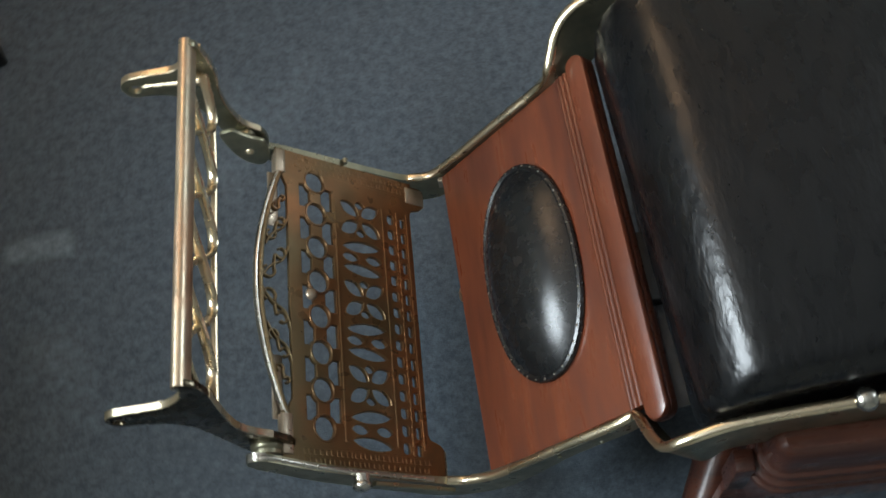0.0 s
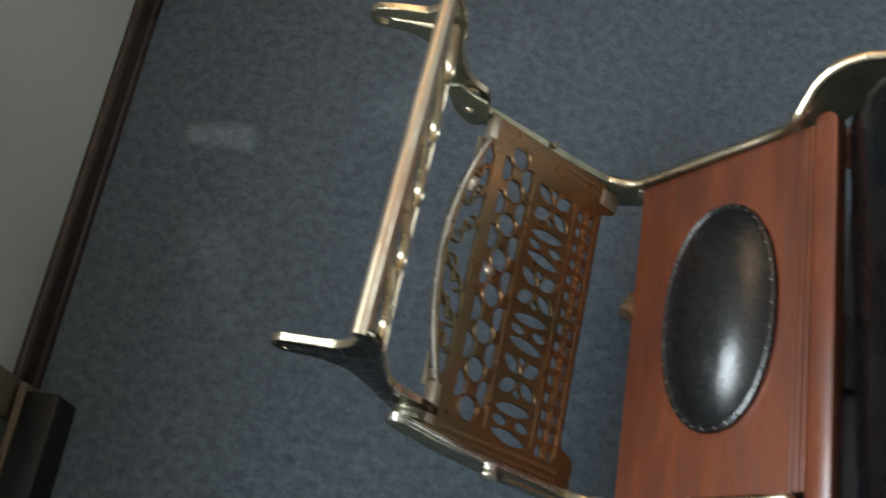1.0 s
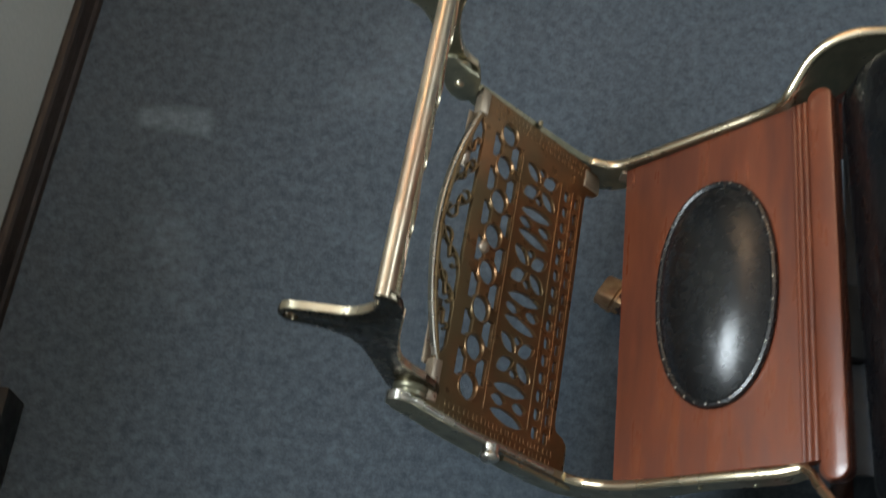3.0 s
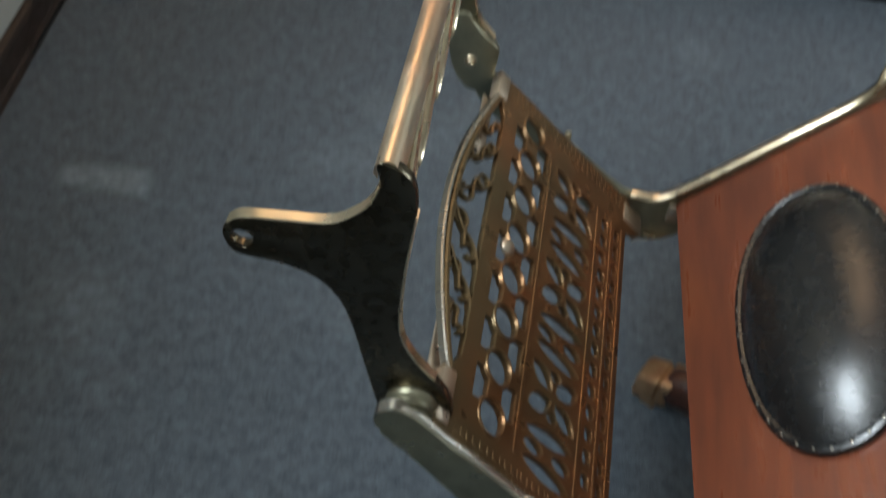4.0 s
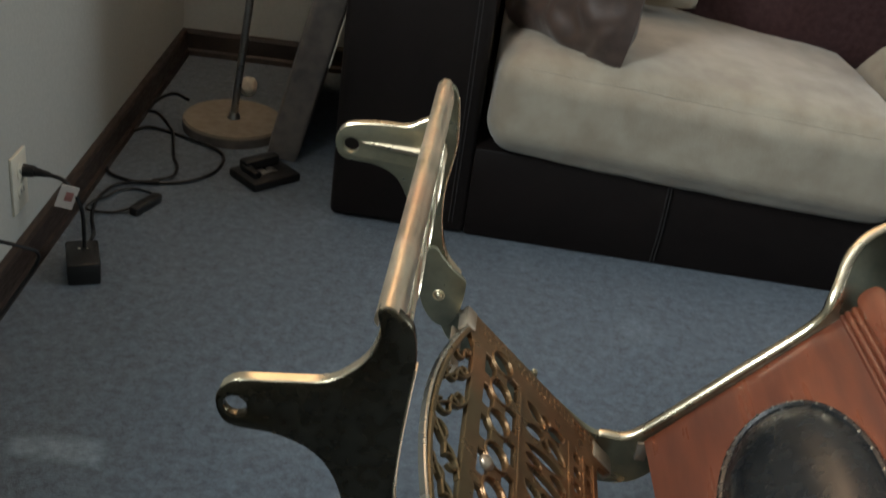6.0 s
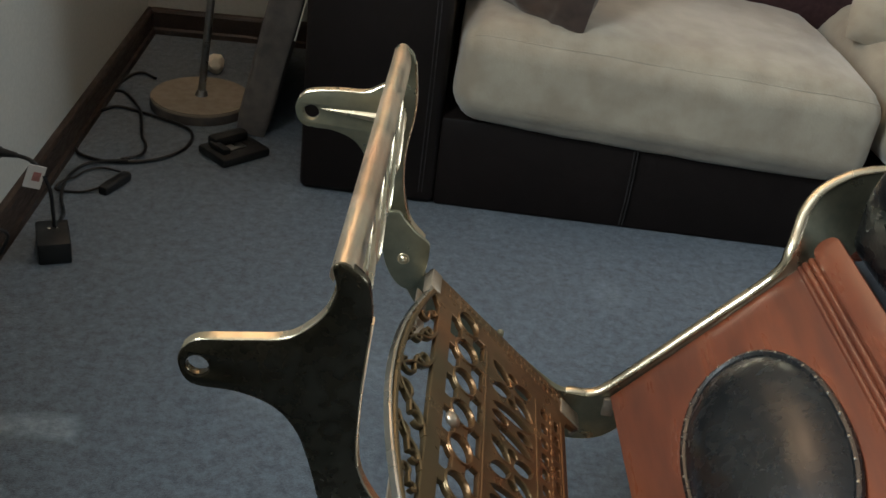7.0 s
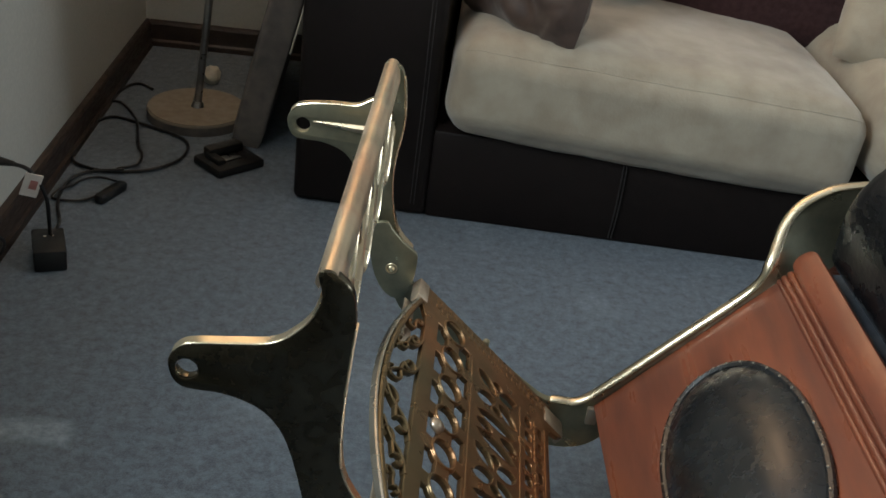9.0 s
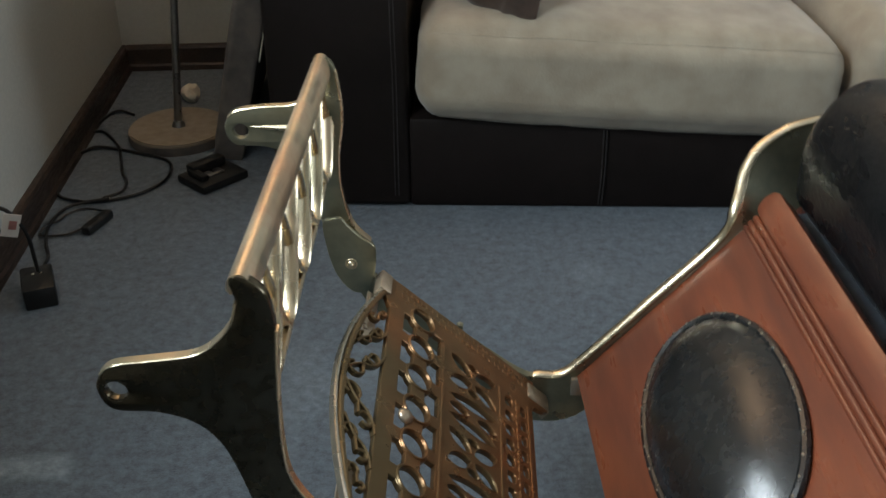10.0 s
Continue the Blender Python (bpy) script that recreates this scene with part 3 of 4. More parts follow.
def leaf(u, v, length, width, lean):
    """An opening shaped like a leaf, pointed at both ends."""
    half = [(length * (k / 9 - 0.5), width / 2 * math.sin(math.pi * k / 9) ** 0.7) for k in range(10)]
    c, d = math.cos(radians(lean)), math.sin(radians(lean))
    return [(u + a * c - b * d, v + a * d + b * c) for a, b in half + [(a, -b) for a, b in half[-2:0:-1]]]


scrolls, BM = [], (B0 + B1) / 2
for k in range(6):  # plain leaf shaped openings: four about a knot, or a pair of long ones with small ones between
    c = -0.0115 + (k - 2.5) * CELL
    if k % 2:
        scrolls += [leaf(BM + a * 0.0205, c + b * 0.0175, 0.041, 0.0225, a * b * 32) for a in (-1, 1) for b in (-1, 1)]
        scrolls += [leaf(BM, c + b * 0.0265, 0.019, 0.013, 0) for b in (-1, 1)]
    else:
        scrolls += [leaf(BM, c + b * 0.0215, 0.076, 0.0200, b * 5) for b in (-1, 1)]
        scrolls += [leaf(BM + a * 0.0225, c, 0.032, 0.0165, 0) for a in (-1, 1)]
holes += scrolls
for k in range(15):
    c = -0.0145 + (k - 7) * 0.0290
    holes += [slot2(0.2120, 0.2250, c - 0.0100, c + 0.0080, 0.005), slot2(0.2390, 0.2475, c - 0.0125, c + 0.0065, 0.003)]
bm = cut_plate(outline, holes, 0.0076, 0.0014)
plate = part("foot_plate", holding(bm, PLATE @ pose(0, 0, 0.0017)), BRONZE, chair, "pierced cast foot plate with worn brown lacquer", False)
for v in rings:
    bm = bmesh.new()
    sweep(bm, [(RU + 0.0192 * math.cos(a * math.pi / 14), v + 0.0206 * math.sin(a * math.pi / 14), 0.0052) for a in range(28)], ring_profile(0.0019, 0.0026, 6), True)
    part("ring", holding(bm, PLATE), BRONZE, plate)
for u0, w, hgt in ((0.1065, 0.0060, 0.004), (0.2030, 0.0065, 0.004), (0.2325, 0.0045, 0.0036), (0.2535, 0.0055, 0.0044)):
    bm = bmesh.new()
    sweep(bm, [(u0, -0.218, 0.0047), (u0, 0.204, 0.0047)], ring_profile(w / 2, hgt / 2, 8))
    part("rib", holding(bm, PLATE), BRONZE, plate)
for k in range(30):
    c = -0.0145 + (k - 14.5) * 0.0145
    bm = box(bmesh.new(), 0.2290, 0.2350, c - 0.0045, c + 0.0045, 0.004, 0.0074, 0.0012, None, 1)
    part("bead", holding(bm, PLATE), BRONZE, plate)
# short raised bars on both end strips
for edge, inward in ((VN, 1), (VF, -1)):
    for row in range(2):
        u = 0.030
        while u < 0.262:
            step = random.uniform(0.006, 0.011)
            c = edge + inward * (0.011 + row * 0.0135)
            bm = box(bmesh.new(), u, u + step * 0.6, c - 0.0042, c + 0.0042, 0.0045, 0.0068, 0.0007, None, 1)
            part("raised_bar", holding(bm, PLATE), BRONZE, plate)
            u += step
    c = edge + inward * 0.0175
    part("raised_panel", holding(box(bmesh.new(), 0.020, 0.268, c - 0.0165, c + 0.0165, 0.003, 0.0058, 0.0010, None, 1), PLATE), BRONZE, plate)
for loop in scrolls:
    bm = bmesh.new()
    pts = []
    for i, p in enumerate(loop):
        d = Vector((loop[(i + 1) % len(loop)][0] - loop[i - 1][0], loop[(i + 1) % len(loop)][1] - loop[i - 1][1], 0)).normalized()
        pts.append((p[0] + d.y * -0.0012, p[1] + d.x * 0.0012, 0.0050))
    tube(bm, pts, 0.0012, 5, True)
    part("raised_edge", holding(bm, PLATE), BRONZE, plate)
stud = bmesh.new()
ball(stud, (0.053, 0.0165, 0.006), 0.0105, 0.6)
part("stud", holding(stud, PLATE), BEIGE_METAL, plate, "small worn brass stud")
# bowed hoop in front of the plate, with a brown inner rim and scrolls
HC, HH = 0.024, 0.209


def bow(depth, q):
    return 0.004 - depth * math.cos(math.pi / 2 * min(1, abs(q))) ** 0.85


hoop = bmesh.new()
sweep(hoop, [(bow(0.047, k / 22), HC + HH * k / 22, 0.001) for k in range(-22, 23)], flat_profile(0.0050, 0.0105, 0.0015))
part("hoop", holding(hoop, PLATE), NICKEL, plate, "bowed nickel hoop with a bright worn edge")
bm = sweep(bmesh.new(), [(bow(0.0405, k / 22) + 0.001, HC + (HH - 0.004) * k / 22, 0.002) for k in range(-22, 23)], flat_profile(0.0075, 0.011, 0.002))
part("hoop_rim", holding(bm, PLATE), BRONZE, plate)


def curl(u, v, r, start, way, turns=17):
    """A spiral from its rim inwards."""
    return [(u + r * (1 - a / 23) * math.cos(start + way * a * 0.5), v + r * (1 - a / 23) * math.sin(start + way * a * 0.5), 0.002) for a in range(turns)]


strip = flat_profile(0.0040, 0.0080, 0.0013)
for sign in (-1, 1):  # S scrolls that fill the bow, each smaller than the last
    for (u0, v0, r0), (u1, v1, r1) in (((-0.022, 0.021, 0.0135), (0.002, 0.056, 0.0115)), ((-0.0165, 0.086, 0.0105), (0.004, 0.113, 0.0085)), ((-0.006, 0.138, 0.0075), (0.007, 0.156, 0.0055))):
        pts = [(u, HC + sign * v, z) for u, v, z in curl(u0, v0, r0, 0.6, -1, 11)[::-1] + curl(u1, v1, r1, 3.6, 1, 11)]
        part("scroll", holding(sweep(bmesh.new(), spline(pts, 2), strip), PLATE), BRONZE, plate)
    for v0, v1, depth in ((0.004, 0.070, 0.030), (0.066, 0.124, 0.020)):
        pts = [(-0.006 - depth * (1 - q) ** 1.6 + 0.022 * q, HC + sign * (v0 + (v1 - v0) * (q + 0.10 * math.sin(2 * math.pi * q))), 0.002) for q in [k / 14 for k in range(15)]]
        part("leaf_stem", holding(sweep(bmesh.new(), pts, flat_profile(0.0036, 0.009, 0.0012)), PLATE), BRONZE, plate)
for v0, v1 in ((-0.246, -0.184), (0.226, 0.268)):
    part("lug", holding(box(bmesh.new(), -0.006, 0.012, v0, v1, -0.007, 0.009, 0.002), PLATE), BEIGE_METAL, plate, "pale worn hinge lug")
for v0, v1 in ((-0.190, -0.088), (0.132, 0.230)):
    part("hinge_leaf", holding(box(bmesh.new(), -0.012, 0.006, v0, v1, -0.012, -0.009, 0.001), PLATE), BEIGE_METAL, plate, "pale worn hinge leaf under the plate")
part("corner_pad", holding(box(bmesh.new(), 0.254, 0.2925, 0.230, VF - 0.011, -0.003, 0.0080, 0.0020), PLATE), BEIGE_METAL, plate, "pale worn corner of the plate")
for v0, v1 in ((VN + 0.004, -0.216), (0.230, VF - 0.013)):
    part("end_lug", holding(box(bmesh.new(), 0.289, 0.296, v0, v1, -0.010, 0.004, 0.001), PLATE), BEIGE_METAL, plate)

# side frames: strap from the pivot, under the panel, up into the arm
FAR_FRAME = [  # along the chair, across, height of the top edge; lower edge along the chair and height
    (-0.322, 0.248, 0.430, -0.324, 0.412), (-0.270, 0.248, 0.391, -0.295, 0.358), (-0.190, 0.247, 0.327, -0.216, 0.292), (-0.100, 0.245, 0.258, -0.135, 0.212), (-0.068, 0.241, 0.253, -0.085, 0.178), (-0.038, 0.241, 0.256, -0.018, 0.185),
    (0.000, 0.2445, 0.290, 0.035, 0.250), (0.080, 0.2545, 0.373, 0.105, 0.348), (0.158, 0.266, 0.453, 0.180, 0.426), (0.174, 0.269, 0.493, 0.205, 0.452), (0.184, 0.290, 0.515, 0.240, 0.465), (0.192, 0.308, 0.534, 0.262, 0.475),
    (0.208, 0.324, 0.556, 0.280, 0.482), (0.236, 0.335, 0.575, 0.295, 0.486), (0.270, 0.338, 0.589, 0.318, 0.490), (0.366, 0.339, 0.607, 0.390, 0.495), (0.500, 0.341, 0.618, 0.510, 0.500), (0.740, 0.345, 0.628, 0.750, 0.505)]
NEAR_FRAME = [
    (-0.324, -0.289, 0.441, -0.324, 0.406), (-0.300, -0.291, 0.440, -0.326, 0.403), (-0.262, -0.297, 0.413, -0.290, 0.376), (-0.229, -0.301, 0.390, -0.258, 0.346), (-0.170, -0.304, 0.340, -0.200, 0.290), (-0.060, -0.306, 0.250, -0.078, 0.175),
    (-0.012, -0.309, 0.254, 0.010, 0.182), (0.030, -0.3115, 0.289, 0.065, 0.245), (0.115, -0.307, 0.374, 0.140, 0.345), (0.195, -0.301, 0.444, 0.220, 0.415), (0.225, -0.296, 0.467, 0.245, 0.440), (0.232, -0.326, 0.500, 0.262, 0.455),
    (0.239, -0.353, 0.530, 0.280, 0.465), (0.247, -0.366, 0.550, 0.298, 0.475), (0.270, -0.367, 0.577, 0.312, 0.482), (0.340, -0.357, 0.597, 0.345, 0.490), (0.450, -0.353, 0.613, 0.450, 0.497), (0.540, -0.350, 0.620, 0.540, 0.500), (0.780, -0.345, 0.630, 0.780, 0.505)]


def side_frame(sign):
    rows = NEAR_FRAME if sign < 0 else FAR_FRAME
    line = spline([(x, y, z) for x, y, z, _, _ in rows], 5)
    lower = spline([(x, 0, z) for _, _, _, x, z in rows], 5)
    bm, cuts = bmesh.new(), []
    for i, p in enumerate(line):
        low = Vector((lower[i].x, p.y, lower[i].z))
        cuts.append([bm.verts.new(q + Vector((0, o, 0))) for q, o in ((p, -0.006), (p, 0.006), (low, 0.005), (low, -0.005))])
    for a, b in zip(cuts, cuts[1:]):
        for j in range(4):
            bm.faces.new((a[j], a[(j + 1) % 4], b[(j + 1) % 4], b[j]))
    bm.faces.new(cuts[0])
    bm.faces.new(cuts[-1][::-1])
    fr = part("side_frame", bm, BRASS_DARK, chair, "tarnished brass side frame with a bright top edge")
    thin = [(0.0042 * math.cos(k * math.pi / 5), 0.0024 * math.sin(k * math.pi / 5)) for k in range(10)]
    section = [(0.0078 * math.cos(k * math.pi / 5), 0.0048 * math.sin(k * math.pi / 5)) for k in range(10)]
    part("edge_bead", sweep(bmesh.new(), [p for p in line if p.x > -0.078], section), BRASS, fr, "polished brass edge bead")
    if sign < 0:
        part("edge_bead", sweep(bmesh.new(), [p for p in line if -0.318 < p.x < -0.070], thin), NICKEL, fr, "worn nickel edge bead")
        part("strap_eye", rod(bmesh.new(), (-0.314, -0.2825, 0.423), (-0.314, -0.2955, 0.423), 0.0205, 0.0195, 32), BRASS_DARK, fr, "rounded tarnished strap end")
        rim = [(-0.314 + 0.0205 * math.cos(a), -0.2885, 0.423 + 0.0205 * math.sin(a)) for a in [radians(40 + 8 * k) for k in range(24)]]
        part("worn_edge", sweep(bmesh.new(), rim, flat_profile(0.0025, 0.0136, 0.0008), up=(0, 1, 0)), NICKEL, fr, "bright worn rim")
    for x, y, z, r in ((-0.314, -0.2875, 0.423, 0.006), (-0.179, -0.311, 0.347, 0.0155)) if sign < 0 else ((-0.180, 0.247, 0.327, 0.005),):
        bm = bmesh.new()
        rod(bm, (x, y - sign * 0.004, z), (x, y + sign * r * 0.5, z), r * 0.8)
        ball(bm, (x, y + sign * r * 0.8, z), r, 0.65, 14, Euler((radians(90), 0, 0)).to_matrix().to_4x4())
        part("knob", bm, NICKEL if sign < 0 else BRASS_DARK, fr, "round nickel pivot knob" if sign < 0 else "small brass pivot knob")
    if sign < 0:
        bm = sweep(bmesh.new(), [(-0.166, -0.320, 0.333), (-0.055, -0.320, 0.232)], flat_profile(0.008, 0.022, 0.002))
        part("link_bar", bm, BRASS_DARK, fr)
    for s in (0.03, 0.09, 0.15):
        bm = bmesh.new()
        ball(bm, (s + (0.028 if sign < 0 else 0), (-0.315 if sign < 0 else 0.252 + 0.11 * s), s + 0.262), 0.004, 0.6, 10, Euler((radians(90), 0, 0)).to_matrix().to_4x4())
        part("screw", bm, BRASS_DARK, fr)
    bm = bmesh.new()
    ball(bm, (0.49, 0.346 if sign > 0 else -0.352, 0.622), 0.016, 0.8)
    part("dome_screw", bm, NICKEL, fr)
    return fr


side_frame(-1)
far_frame = side_frame(1)
part("panel_clip", box(bmesh.new(), -0.027, -0.012, 0.2275, 0.2345, 0.226, 0.254, 0.0015), BEIGE_METAL, far_frame, "small bright panel clip")

# front panel of cherry wood, with a padded oval
ANG = radians(46.0)
SKEW = Matrix.Translation((0.1, MID, 0)) @ Matrix.Rotation(radians(1.8), 4, "Z") @ Matrix.Translation((-0.097, -MID, 0))
PANEL = Matrix.Translation((-0.0045, -0.029, 0.2561)) @ Matrix.Rotation(radians(3.3), 4, "Z") @ Matrix(((math.cos(ANG), 0, -math.sin(ANG), 0), (0, 1, 0, 0), (math.sin(ANG), 0, math.cos(ANG), 0), (0, 0, 0, 1)))
bm = cut_plate([(0.0, -0.276), (0.334, -0.274), (0.334, 0.282), (0.0, 0.262)], [], 0.018, 0.0015)
panel = part("front_panel", holding(bm, PANEL @ pose(0, 0, -0.009)), WOOD, chair, "varnished reddish cherry wood panel", False)
for u, r in ((0.3035, 0.0036), (0.3115, 0.0046), (0.3210, 0.0046)):
    bm = sweep(bmesh.new(), [(u, -0.2745, 0.0005), (u, 0.279, 0.0005)], ring_profile(r, r * 0.85, 10))
    part("moulding_bead", holding(bm, PANEL), WOOD, panel)
loop = slot2(0.3270, 0.365, -0.302, 0.296, 0.0245, 6)
bm = cut_plate(loop, [], 0.014, 0.004)
part("nosing", holding(bm, PANEL), WOOD, panel, "wide rounded cherry wood nosing")
# rear board in darker wood: the nosing's shadow side is put into the colour
loop = slot2(0.318, 0.364, -0.300, 0.294, 0.018, 6)
bm = cut_plate(loop, [], 0.016, 0.003)
part("nosing_back", holding(bm, PANEL @ pose(0, 0, -0.0155)), WOOD_DARK, panel, "rear board of the nosing, shade in its dark colour")

PAD_U, PAD_V, PAD_A, PAD_B = 0.172, 0.0, 0.098, 0.180


def oval(a):
    """A point on an oval with slightly squared shoulders."""
    c, d = math.cos(a), math.sin(a)
    return math.copysign(abs(c) ** 0.93, c), math.copysign(abs(d) ** 0.93, d)


pad = bmesh.new()
N, M = 48, 14
prev = None
for j in range(M + 1):
    q = j / M
    rr = 1 - q
    hgt = 0.036 * (1 - rr ** 3.2)
    ring = [pad.verts.new((PAD_U + PAD_A * rr * oval(2 * math.pi * k / N)[0], PAD_V + PAD_B * rr * oval(2 * math.pi * k / N)[1], 0.004 + hgt + 0.0006 * noise.noise(Vector((rr * 9, k * 0.4, 0))))) for k in range(N)] if j < M else [pad.verts.new((PAD_U, PAD_V, 0.040))]
    if prev:
        for k in range(N):
            a, b = prev[k], prev[(k + 1) % N]
            pad.faces.new((a, b, ring[(k + 1) % N], ring[k]) if j < M else (a, b, ring[0]))
    prev = ring
pad_ob = part("oval_pad", holding(pad, PANEL), LEATHER, panel, "padded black leather oval with nailed edge")
bm = bmesh.new()
tube(bm, [(PAD_U + (PAD_A - 0.002) * oval(2 * math.pi * k / 60)[0], PAD_V + (PAD_B - 0.002) * oval(2 * math.pi * k / 60)[1], 0.005) for k in range(60)], 0.006, 8, True)
part("welt", holding(bm, PANEL), LEATHER, pad_ob)
for k in range(34):
    a = 2 * math.pi * k / 34
    bm = ball(bmesh.new(), (PAD_U + (PAD_A - 0.001) * oval(a)[0], PAD_V + (PAD_B - 0.001) * oval(a)[1], 0.0105), 0.0022, 0.7, 8)
    part("nail", holding(bm, PANEL), NICKEL, pad_ob)

# ledge added in the gap between panel and seat; its colour imitates reflected light
bm = sweep(bmesh.new(), [(0.302, -0.300, 0.476), (0.302, 0.290, 0.476)], [(-0.030, -0.006), (0.030, 0.004), (0.030, 0.009), (-0.030, -0.001)])
part("ledge", holding(bm, SKEW), GREY_REFLECT, chair, "added ledge in front of the seat, reflected light as its blue-grey colour")

# seat
bm = rounded(0.31, 0.315, 0.0975, 0.026, 36, 0.012, 0.0014, 13.0, 3.0)
for v in bm.verts:  # a crowned top that rolls down to the front
    if v.co.z > -0.02:
        k = min(1, (v.co.z + 0.02) / 0.08)
        v.co.z -= k * (0.080 * min(1, max(0, (-0.236 - v.co.x) / 0.074)) ** 2 + 0.022 * (v.co.y / 0.303) ** 2)
part("seat_cushion", holding(bm, SKEW @ pose(0.577, MID + 0.011, 0.5975, 0, 0, 3.0)), LEATHER_SEAT, chair, "black leather seat cushion with a rolled front")
bm = box(bmesh.new(), 0.325, 0.84, MID - 0.28, MID + 0.30, 0.34, 0.512, 0.006)
part("seat_frame", holding(bm, SKEW), PLASTIC, chair, "black painted seat frame")
bm = box(bmesh.new(), 0.248, 0.290, MID - 0.115, MID - 0.004, 0.472, 0.500, 0.006)
part("front_block", holding(bm, SKEW), PLASTIC, chair, "black block under the seat's front")
for sign in (-1, 1):
    y, x0, hw = (-0.370, 0.384, 0.032) if sign < 0 else (0.402, 0.334, 0.036)
    bm, last = bmesh.new(), None
    for z, inset in ((-0.031, 0.003), (-0.028, 0.0), (-0.022, 0.002), (-0.008, 0.004), (0.010, 0.007), (0.023, 0.012), (0.030, 0.020)):  # a bell shape, narrower at the top
        row = [bm.verts.new((x, v, z)) for x, v in slot2(x0 + inset, 0.80 - inset, inset - hw, hw - inset, hw - 0.002 - inset, 10)]
        if last:
            for j in range(len(row)):
                bm.faces.new((last[j], last[(j + 1) % len(row)], row[(j + 1) % len(row)], row[j]))
        else:
            bm.faces.new(row[::-1])
        last = row
    bm.faces.new(last)
    rail = part("side_rail", holding(bm, pose(0, y, 0.504)), WOOD_SIDE, chair, "moulded mahogany side rail with a rounded end")
    for z, out, thick in ((0.4665, 0.007, 0.013), (0.4545, 0.003, 0.011), (0.4410, 0.012, 0.014), (0.4270, 0.008, 0.013), (0.4150, 0.014, 0.011)):
        bm = cut_plate(slot2(x0 - out, 0.80 + out, -hw - out, hw + out, hw - 0.002 + out, 10), [], thick, 0.005)
        part("rail_moulding", holding(bm, pose(0, y, z)), WOOD_SIDE, rail)
    bm = box(bmesh.new(), x0 - 0.036, x0 - 0.008, y - 0.018, y + 0.014, 0.34, 0.455, 0.003)
    part("rail_post", bm, WOOD_SIDE, rail)
    bm = box(bmesh.new(), x0 - 0.030, 0.80, y - 0.008, y + 0.008, 0.16, 0.408, 0.003)
    part("side_board", bm, WOOD, rail, "reddish cherry wood side board")
# pedestal and its spread feet
PED = Vector((0.47, -0.13, 0))
bm = bmesh.new()
rod(bm, PED + Vector((0, 0, 0.10)), PED + Vector((0, 0, 0.44)), 0.10, 0.075, 28)
part("pedestal", bm, WOOD_DARK, chair)
for k in range(4):
    turn = Matrix.Translation(PED) @ Matrix.Rotation(math.atan2(0.250, -0.49) + k * math.pi / 2, 4, "Z")
    bm = bmesh.new()
    pts = spline([(0.06, 0, 0.16), (0.20, 0, 0.115), (0.34, 0, 0.080), (0.47, 0, 0.052), (0.500, 0, 0.046)], 6)
    for i, p in enumerate(pts):
        f = 1 - i / (len(pts) - 1)
        ringv = [bm.verts.new(p + Vector((0, (0.024 + 0.022 * f) * a, (0.024 + 0.03 * f) * b))) for a, b in ring_profile(1.0, 1.0, 12)]
        if i:
            for j in range(12):
                bm.faces.new((old[j], old[(j + 1) % 12], ringv[(j + 1) % 12], ringv[j]))
        old = ringv
    leg = part("foot_leg", holding(bm, turn), WOOD_DARK, chair, "dark mahogany spread leg")
    bm, old = bmesh.new(), None
    for x, r in ((0.486, 0.0235), (0.489, 0.0262), (0.499, 0.0262), (0.501, 0.0215), (0.505, 0.0215), (0.507, 0.0255), (0.534, 0.0240), (0.538, 0.0205), (0.5385, 0.010)):
        ringv = [bm.verts.new((x, r * math.copysign(abs(a) ** 0.35, a), max(0.001, 0.044 - (x - 0.49) * 0.3 + r * math.copysign(abs(b) ** 0.35, b)))) for a, b in ring_profile(1.0, 1.0, 18)]
        if old:
            for j in range(18):
                bm.faces.new((old[j], old[(j + 1) % 18], ringv[(j + 1) % 18], ringv[j]))
        old = ringv
    bm.faces.new(old)
    for y in (-0.012, 0.012):
        box(bm, 0.500, 0.524, y - 0.008, y + 0.008, 0.0, 0.022, 0.003)
    part("toe_cap", holding(bm, turn), COPPER, leg, "worn brass toe cap")

# ---- sofa ----
sofa = thing("sofa", pose(0.517, 0.423, 0, 0, 0, -4.6), "black leather sofa with cream suede seat cushions", "sofa")
bm = box(bmesh.new(), 0.0, 0.306, 0.0, 0.88, 0.0, 0.635, 0.018, None, 4)
arm = part("arm", bm, LEATHER_SOFA, sofa, "thick black leather arm")
for x in (0.270, 0.278):
    bm = tube(bmesh.new(), [(x, -0.0004, 0.03), (x + 0.002, -0.0008, 0.3), (x, -0.0004, 0.60)], 0.0014, 6, False, (1, 0, 0))
    part("stitched_seam", bm, SEAM, arm)
bm = box(bmesh.new(), 0.304, 2.35, 0.004, 0.90, 0.0, 0.215, 0.010)
base = part("base", bm, LEATHER_SOFA, sofa)
for s in (0.727, 0.734):
    bm = tube(bmesh.new(), spline([(s, -0.003, 0.012), (s + 0.003, -0.004, 0.1), (s + 0.002, -0.003, 0.205)], 5), 0.0016, 6, False, (1, 0, 0))
    part("stitched_seam", bm, SEAM, base)
bm = box(bmesh.new(), 0.28, 2.35, 0.66, 0.90, 0.20, 0.72, 0.05, None, 4)
part("back", bm, LEATHER_SOFA, sofa)
